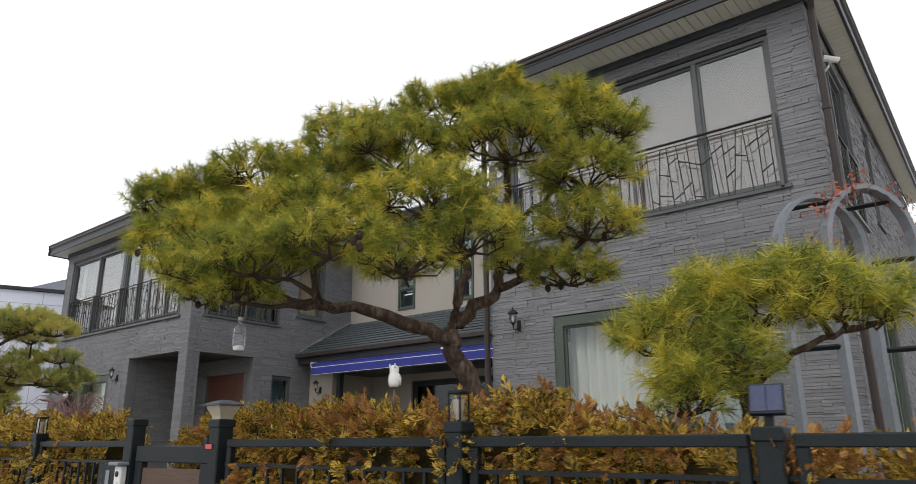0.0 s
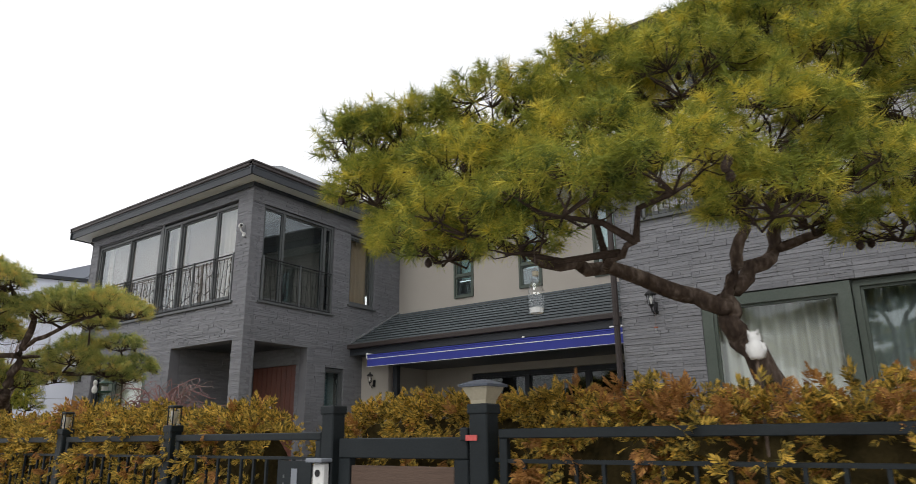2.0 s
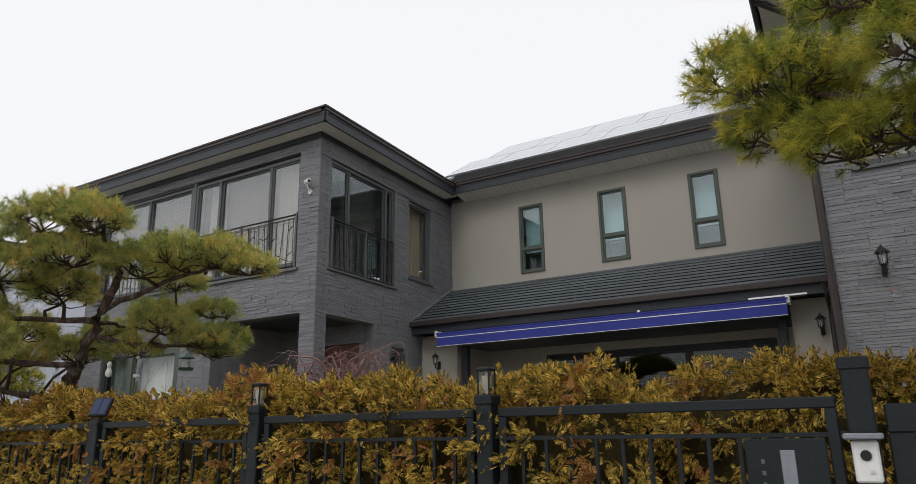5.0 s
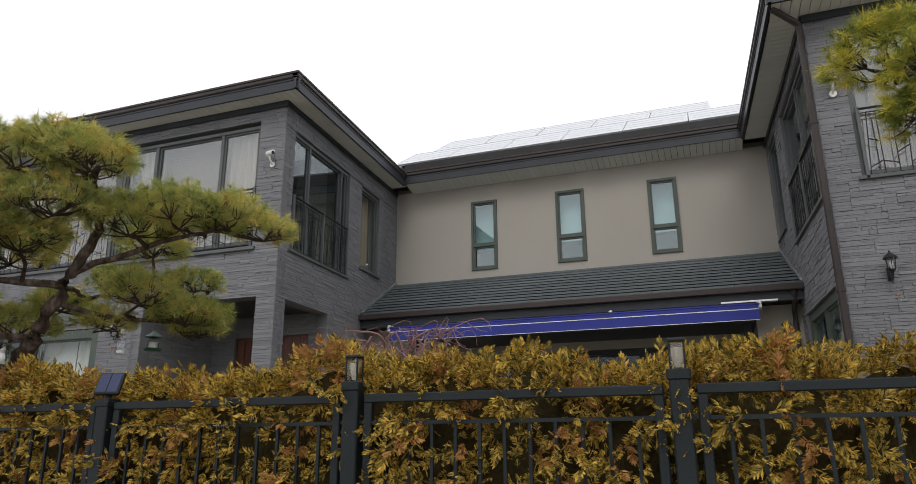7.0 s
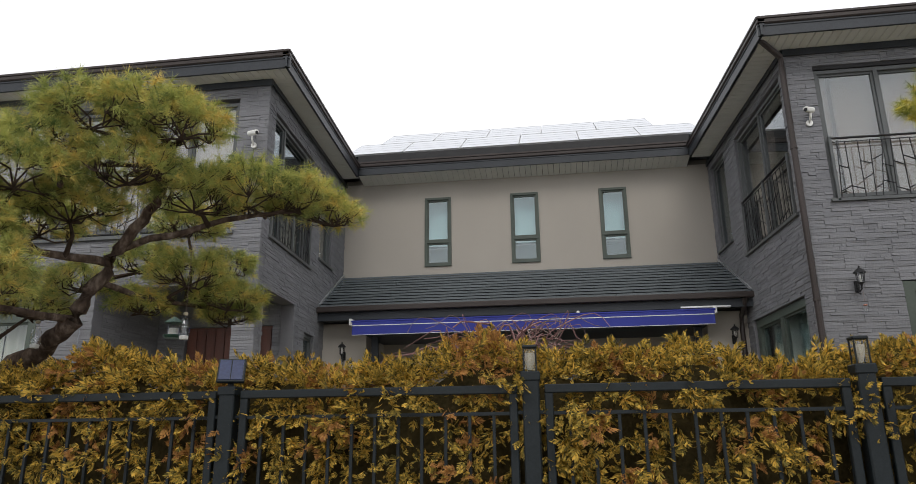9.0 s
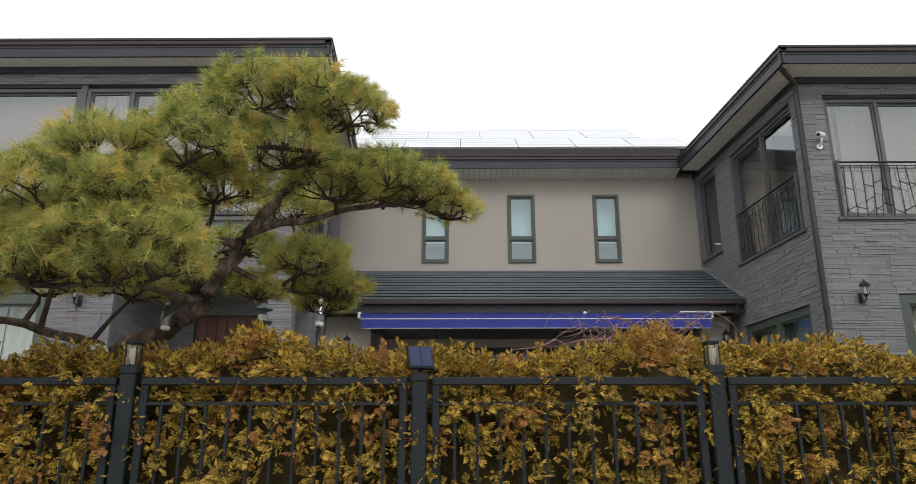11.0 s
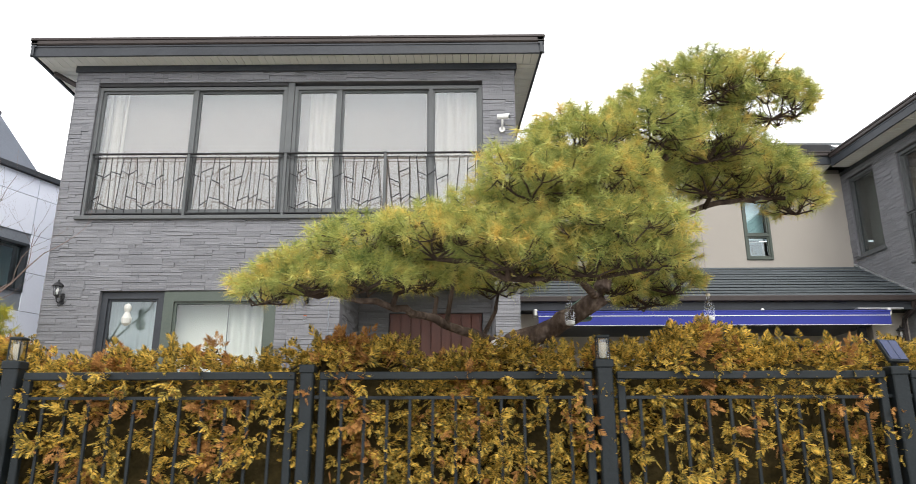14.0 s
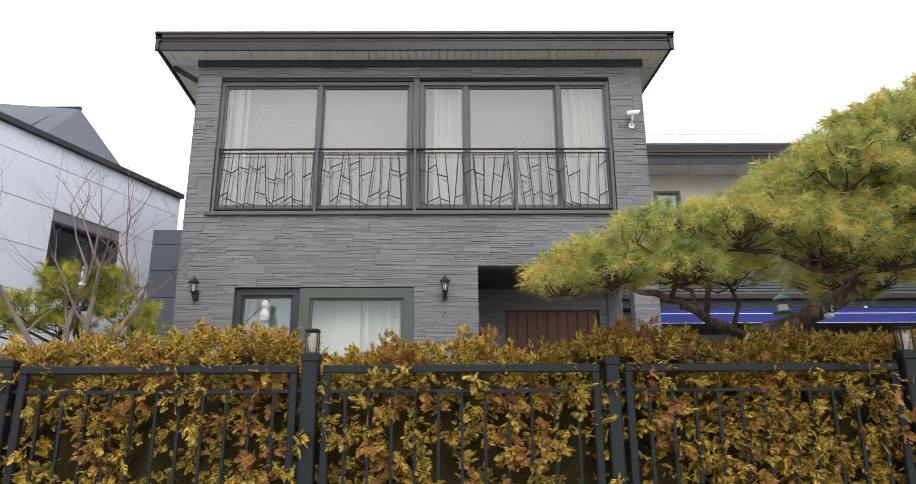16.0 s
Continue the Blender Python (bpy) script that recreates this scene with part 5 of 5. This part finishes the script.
bare_tree("bare_tree", "leafless pale-barked shrub tree with fine twigs", ((-20.3, 6.5, 1.9, -0.3), (-20.2, 6.48, 1.9, -0.1), (-20.05, 6.5, 1.9, 0.1), (-19.98, 6.52, 1.9, 0.35)), 1.45, 31, TWIG, spread=0.5, depth=5, r=0.045)
shrub = thing("weeping_shrub", "bare weeping shrub with arching reddish twigs", "shrub")
rng = random.Random(32)
for k in range(130):
    a, reach, rise = rng.uniform(0, math.tau), rng.uniform(0.25, 0.85), rng.uniform(0.12, 0.42)
    c, way = Vector((-9.4 + rng.uniform(-0.25, 0.25), 4.34 + rng.uniform(-0.1, 0.1), 1.98)), Vector((math.cos(a), 0.55 * math.sin(a), 0))
    wob = Vector((rng.uniform(-0.1, 0.1), rng.uniform(-0.1, 0.1), 0))
    pts = [c + way * reach * f + Vector((0, 0, rise * 1.6 * f * (1.75 - f) - 0.3 * max(0.0, f - 0.6))) + wob * math.sin(f * 7 + k) + Vector((0, 0, 0.03 * math.sin(f * 11 + k))) for f in [q / 9 for q in range(10)]]
    r = rng.choice((0.004, 0.005, 0.006, 0.011))
    part("twig", tube(bmesh.new(), pts, [r * (1.15 - 0.08 * q) for q in range(10)], 4), PURPLE if k % 4 else TWIG, shrub)
for nm, x, y in (("shrub_stump", -20.15, 6.5), ("shrub_stump", -9.4, 4.34)):
    t = thing(nm, "short thick base stem of a bare shrub", "tree stump")
    part("stem", tube(bmesh.new(), [(x, y, 0.49), (x + 0.03, y, 1.2), (x, y, 1.95)], [0.07, 0.06, 0.05], 8), TWIG, t)

# ---- hanging things ----
def bottle(x, y, z, up):
    t = thing("bottle_feeder", "clear plastic bottle hung from a branch on a string", "bottle", "hanging bottles")
    part("bottle_body", spun(bmesh.new(), ((0.016, -0.1), (0.036, -0.094), (0.04, -0.05), (0.04, 0.0), (0.037, 0.01), (0.04, 0.02), (0.028, 0.06), (0.014, 0.08), (0.014, 0.1)), (x, y, z), 12), CLEAR, t)
    part("cap", spun(bmesh.new(), ((0.017, 0.1), (0.017, 0.122)), (x, y, z), 10), LAMPGLASS, t)
    part("seed", spun(bmesh.new(), ((0.012, -0.094), (0.032, -0.09), (0.035, -0.066), (0.01, -0.058)), (x, y, z), 10), WHITE, t)
    part("string", tube(bmesh.new(), [(x, y, z + 0.12), (x, y, z + up)], 0.0015, 4), TWIG, t)


bottle(-3.75, 2.97, 2.50, 0.42)
bottle(-13.08, 3.9, 2.36, 0.5)
bottle(-11.95, 4.1, 2.42, 0.75)
bottle(-20.1, 6.4, 3.17, 0.3)
feeder = thing("bird_feeder", "green-roofed bird feeder hanging from the pine", "bird feeder")
fx, fy, fz = -12.75, 5.3, 2.62
part("roof", spun(bmesh.new(), ((0.095, 0.045), (0.1, 0.052), (0.045, 0.09), (0.015, 0.112)), (fx, fy, fz), 6), GREEN, feeder, "green plastic roof")
part("seed_tube", spun(bmesh.new(), ((0.056, -0.068), (0.056, 0.045)), (fx, fy, fz), 10), CLEAR, feeder)
part("seed", spun(bmesh.new(), ((0.045, -0.066), (0.045, 0.0)), (fx, fy, fz), 10), WHITE, feeder)
part("tray", spun(bmesh.new(), ((0.08, -0.098), (0.096, -0.075), (0.096, -0.068)), (fx, fy, fz), 12), GREEN, feeder)
part("string", tube(bmesh.new(), [(fx, fy, fz + 0.112), (fx + 0.05, fy - 0.1, fz + 0.75)], 0.0015, 4), TWIG, feeder)

owl_bm = spun(bmesh.new(), ((0.035, 0.0), (0.045, 0.02), (0.05, 0.06), (0.042, 0.1), (0.034, 0.115), (0.039, 0.13), (0.036, 0.155), (0.02, 0.172), (0.0, 0.175)), (-2.87, 3.5, 2.16), 16)
for k in (-1, 1):
    tube(owl_bm, [(-2.87 + k * 0.024, 3.48, 2.31), (-2.87 + k * 0.03, 3.475, 2.345)], [0.012, 0.003], 6)
    tube(owl_bm, [(-2.87 + k * 0.043, 3.5, 2.26), (-2.87 + k * 0.05, 3.51, 2.22), (-2.87 + k * 0.04, 3.53, 2.17)], [0.012, 0.016, 0.005], 6)
for v in owl_bm.verts:
    v.co = Vector((-2.87, 3.5, 2.16)) + (v.co - Vector((-2.87, 3.5, 2.16))) * 0.76
for f in owl_bm.faces:
    f.smooth = True
owl = part("owl_figure", owl_bm, WHITE)
tagged(owl, "white plastic owl figure perched over the hedge", "figurine")
t = thing("stake", "thin wooden stake under the owl figure", "stake")
part("shaft", tube(bmesh.new(), [(-2.87, 3.5, 0.49), (-2.87, 3.5, 2.162)], 0.008, 6), BARK, t)

# ---- garden arch with a dry climber ----
arch = thing("garden_arch", "grey steel garden arch of two hoops", "garden arch")
along, across = Vector((0.7, 0.71, 0)), Vector((0.71, -0.7, 0))
for k, c in enumerate((Vector((-0.99, 6.5, 0)), Vector((-0.63, 6.5, 0)))):
    bm = bmesh.new()
    line = [(-0.37, 0.5), (-0.37, 1.6), (-0.37, 3.3)] + [(-0.37 * math.cos(a * math.pi / 12), 3.3 + 0.47 * math.sin(a * math.pi / 12)) for a in range(1, 12)] + [(0.37, 3.3), (0.37, 1.6), (0.37, 0.5)]
    rows = []
    for i, (u, z) in enumerate(line):
        a, b = line[max(i - 1, 0)], line[min(i + 1, len(line) - 1)]
        d = Vector((b[0] - a[0], 0, b[1] - a[1])).normalized()
        nrm = along * -d.z + Vector((0, 0, d.x))
        p = c + along * u + Vector((0, 0, z))
        rows.append([bm.verts.new(p + across * s * 0.05 + nrm * q * 0.02) for s, q in ((-1, -1), (1, -1), (1, 1), (-1, 1))])
    for p, q in zip(rows, rows[1:]):
        for j in range(4):
            bm.faces.new((p[j], p[(j + 1) % 4], q[(j + 1) % 4], q[j]))
    bm.faces.new(rows[0])
    bm.faces.new(rows[-1])
    part("hoop", bm, ZINC, arch)
for u, z in ((-0.37, 2.5), (-0.37, 3.2), (-0.22, 3.66), (0.22, 3.66), (0.37, 3.2), (0.37, 2.5)):
    p = Vector((-0.99, 6.5, z)) + along * u
    part("strut", tube(bmesh.new(), [p, p + Vector((0.36, 0, 0))], 0.022, 4), FENCE, arch)
bare_tree("dry_climber", "dry leafless climber with few red leaves on the arch", ((-0.32, 6.8, 2.2, 0.1), (-0.25, 6.9, 2.2, 0.3)), 0.9, 33, PURPLE, spread=0.5, r=0.012)
t = thing("climber_stem", "thin woody climber stem rising beside the arch", "climber")
part("stem", tube(bmesh.new(), [(-0.3, 6.85, 0.49), (-0.33, 6.82, 1.4), (-0.3, 6.85, 2.25)], 0.025, 6), TWIG, t)
rng = np.random.default_rng(5)
n = 260
a = rng.uniform(-0.2, math.pi, n)
c = np.stack([-0.63 + 0.7 * -0.42 * np.cos(a), 6.5 + 0.71 * -0.42 * np.cos(a), 3.3 + 0.49 * np.sin(a)], 1) + rng.normal(0, 0.06, (n, 3))
v = (c[:, None] + rng.normal(0, 0.017, (n, 3, 3))).reshape(-1, 3)
tagged(from_arrays("dry_leaf_mass", v.tolist(), np.arange(3 * n).reshape(-1, 3).tolist(), BERRY, arch), "small dry red leaves", kind="stuff")

# ---- rattan chair on the terrace ----
chair = thing("rattan_chair", "dark rattan egg chair with white throw", "chair")
cx, cy, cz = -10.4, 10.1, 1.9
for k in range(12):
    a = math.pi * k / 11
    part("rib", tube(bmesh.new(), [(cx + 0.42 * math.cos(a) * math.sin(b), cy + 0.34 * math.sin(b) * math.sin(a) * 0.9, cz + 0.62 * math.cos(b)) for b in [math.pi * j / 10 for j in range(11)]], 0.01, 5), RAIL, chair)
for b in (0.6, 1.1, 1.6, 2.1, 2.5):
    part("band", tube(bmesh.new(), [(cx + 0.42 * math.cos(math.pi * j / 10) * math.sin(b), cy + 0.31 * math.sin(b) * math.sin(math.pi * j / 10), cz + 0.62 * math.cos(b)) for j in range(11)], 0.009, 5), RAIL, chair)
part("seat_cushion", spun(bmesh.new(), ((0.16, -0.26), (0.24, -0.22), (0.25, -0.16), (0.15, -0.12)), (cx, cy - 0.05, cz), 16), WHITE, chair, "white fluffy throw")
part("base_ring", spun(bmesh.new(), ((0.3, -0.795), (0.32, -0.78), (0.12, -0.6), (0.1, -0.56)), (cx, cy, cz), 14), RAIL, chair)

# ---- neighbouring house ----
neighbour = thing("neighbouring_house", "silver-clad modern house with dark zinc roof", "house")
d = Vector((0.342, 0.94, 0))
nrm = Vector((0.94, -0.342, 0))
foot = Vector((-21.82, 13.0, 0))


def nb(s, z, o):
    """A point of the neighbour's wall: s metres along it from its far end, z high, o out of it."""
    return foot - d * s + nrm * o + Vector((0, 0, z))


def nbox(bm, s0, s1, z0, z1, o0, o1):
    v = [bm.verts.new(nb(s, z, o)) for s in (s0, s1) for z in (z0, z1) for o in (o0, o1)]
    for q in QUADS:
        bm.faces.new([v[i] for i in q])
    return bm


bm = bmesh.new()
for a in ((0, 1.5, 0, 6.4), (2.97, 9.0, 0, 6.4), (1.5, 2.97, 0, 4.1), (1.5, 2.97, 5.05, 6.4)):
    nbox(bm, *a, -0.3, -0.02)
part("wall", bm, ZINC, neighbour)
rows = [2.2, 3.0, 3.75, 4.5, 5.25, 6.0, 6.4]
cols = [0.0, 1.5, 2.97, 4.5, 6.0, 7.5, 9.0]
for z0, z1 in zip(rows, rows[1:]):
    for s0, s1 in zip(cols, cols[1:]):
        if s0 == 1.5 and 4.1 < (z0 + z1) / 2 < 5.05:
            continue
        lo, hi = z0, z1
        if s0 == 1.5 and z0 < 4.1 < z1:
            hi = 4.1
        if s0 == 1.5 and z0 < 5.05 < z1:
            lo = 5.05
        part("metal_panel", nbox(bmesh.new(), s0 + 0.006, s1 - 0.006, lo + 0.006, hi - 0.006, -0.02, 0.0), SILVER, neighbour)
nw = part("window", nbox(nbox(nbox(nbox(bmesh.new(), 1.5, 2.97, 5.0, 5.05, -0.2, 0.01), 1.5, 2.97, 4.1, 4.15, -0.2, 0.01), 1.5, 1.55, 4.15, 5.0, -0.2, 0.01), 2.92, 2.97, 4.15, 5.0, -0.2, 0.01), FASCIA, neighbour)
part("pane", nbox(bmesh.new(), 1.55, 2.92, 4.15, 5.0, -0.15, -0.14), GLASS_DARK, nw)
part("mullion", nbox(bmesh.new(), 2.0, 2.04, 4.15, 5.0, -0.14, -0.1), FASCIA, nw)
part("curtain", nbox(bmesh.new(), 1.55, 1.95, 4.15, 5.0, -0.4, -0.38), TEAL, nw)
# added dim backing that keeps the sky from showing through the window
part("room_lining", nbox(bmesh.new(), 0.0, 6.0, 3.2, 6.3, -1.2, -1.18), ROOM, nw)
part("roof_edge", nbox(bmesh.new(), -0.02, 9.0, 6.405, 6.5, -0.3, 0.08), FASCIA, neighbour)
bm = bmesh.new()
v = [bm.verts.new(p) for p in ((-23.65, 11.9, 8.0), (-29, 11.9, 8.0), (-29, 7.7, 6.52), (-23.05, 9.9, 6.52), (-22.45, 11.75, 6.52), (-24.2, 15, 6.52), (-29, 15, 6.52))]
for q in ((0, 1, 2, 3), (0, 3, 4), (0, 4, 5), (0, 5, 6, 1), (2, 6, 5, 4, 3), (1, 6, 2)):
    bm.faces.new([v[i] for i in q])
nr = part("roof", bm, ZINC_DARK, neighbour, "dark standing-seam zinc roof")
for k in range(9):
    f = (k + 0.5) / 9
    a = Vector((-23.65, 11.9, 8.02)).lerp(Vector((-29, 11.9, 8.02)), f)
    b = Vector((-23.05, 9.9, 6.54)).lerp(Vector((-29, 7.7, 6.54)), f)
    part("seam", tube(bmesh.new(), [a, b], 0.03, 4), FASCIA, nr)
part("ridge_cap", tube(bmesh.new(), [(-23.63, 11.9, 8.01), (-29, 11.9, 8.01)], 0.05, 6), FASCIA, nr)
bm = bmesh.new()
box(bm, -21.72, -20.6, 11.73, 16, 0.004, 5.3)
part("annex_wall", bm, ZINC, neighbour)
for k in range(7):
    z = 1.9 + k * 0.52
    part("zinc_board", box(bmesh.new(), -21.74, -20.58, 11.7, 11.727, z + 0.01, min(z + 0.51, 5.32)), ZINC_DARK, neighbour)

# ---- small ornaments ----
def hanging_tag(plane, u, v):
    t = thing("hanging_ornament", "small white and red ornament hung under a lantern", "ornament", "ornaments under lanterns")
    part("cord", tube(bmesh.new(), [plane.point(u, v + 0.22, 0.12), plane.point(u, v, 0.12)], 0.002, 4), TWIG, t)
    part("body", spun(bmesh.new(), ((0.015, -0.06), (0.03, -0.05), (0.034, -0.01), (0.012, 0.015), (0.012, 0.03)), plane.point(u, v, 0.12), 10), CLEAR, t)
    part("bow", plane.box(bmesh.new(), u - 0.022, u + 0.022, v + 0.02, v + 0.036, 0.11, 0.13, 0.004), BERRY, t)


hanging_tag(RF, -5.2, 3.08)
hanging_tag(LF, -16.02, 2.98)
chain = thing("rain_chain", "thin grey chain hanging down the wall", "chain")
for k in range(14):
    part("link", tube(bmesh.new(), [LF.point(-15.72, 3.22 - k * 0.07, 0.06), LF.point(-15.72 + 0.008 * (-1) ** k, 3.155 - k * 0.07, 0.06)], 0.007, 5), ZINC, chain)
figure = part("hanging_figure", spun(bmesh.new(), ((0.02, -0.2), (0.055, -0.17), (0.065, -0.1), (0.04, -0.04), (0.03, -0.02), (0.048, 0.03), (0.045, 0.07), (0.02, 0.1), (0.0, 0.105)), (-18.42, 7.86, 3.08), 14), CURTAIN)
tagged(figure, "small white ornament hanging before the glass", "ornament")
dome = thing("garden_lamp", "white domed solar garden lamp on a stake", "lamp")
part("stake", tube(bmesh.new(), [(-13.62, 4.0, 0.49), (-13.62, 4.0, 2.1)], 0.012, 6), RAIL, dome)
part("dome", spun(bmesh.new(), ((0.075, 0.0), (0.075, 0.02), (0.055, 0.06), (0.0, 0.08)), (-13.62, 4.0, 2.1), 14), WHITE, dome)
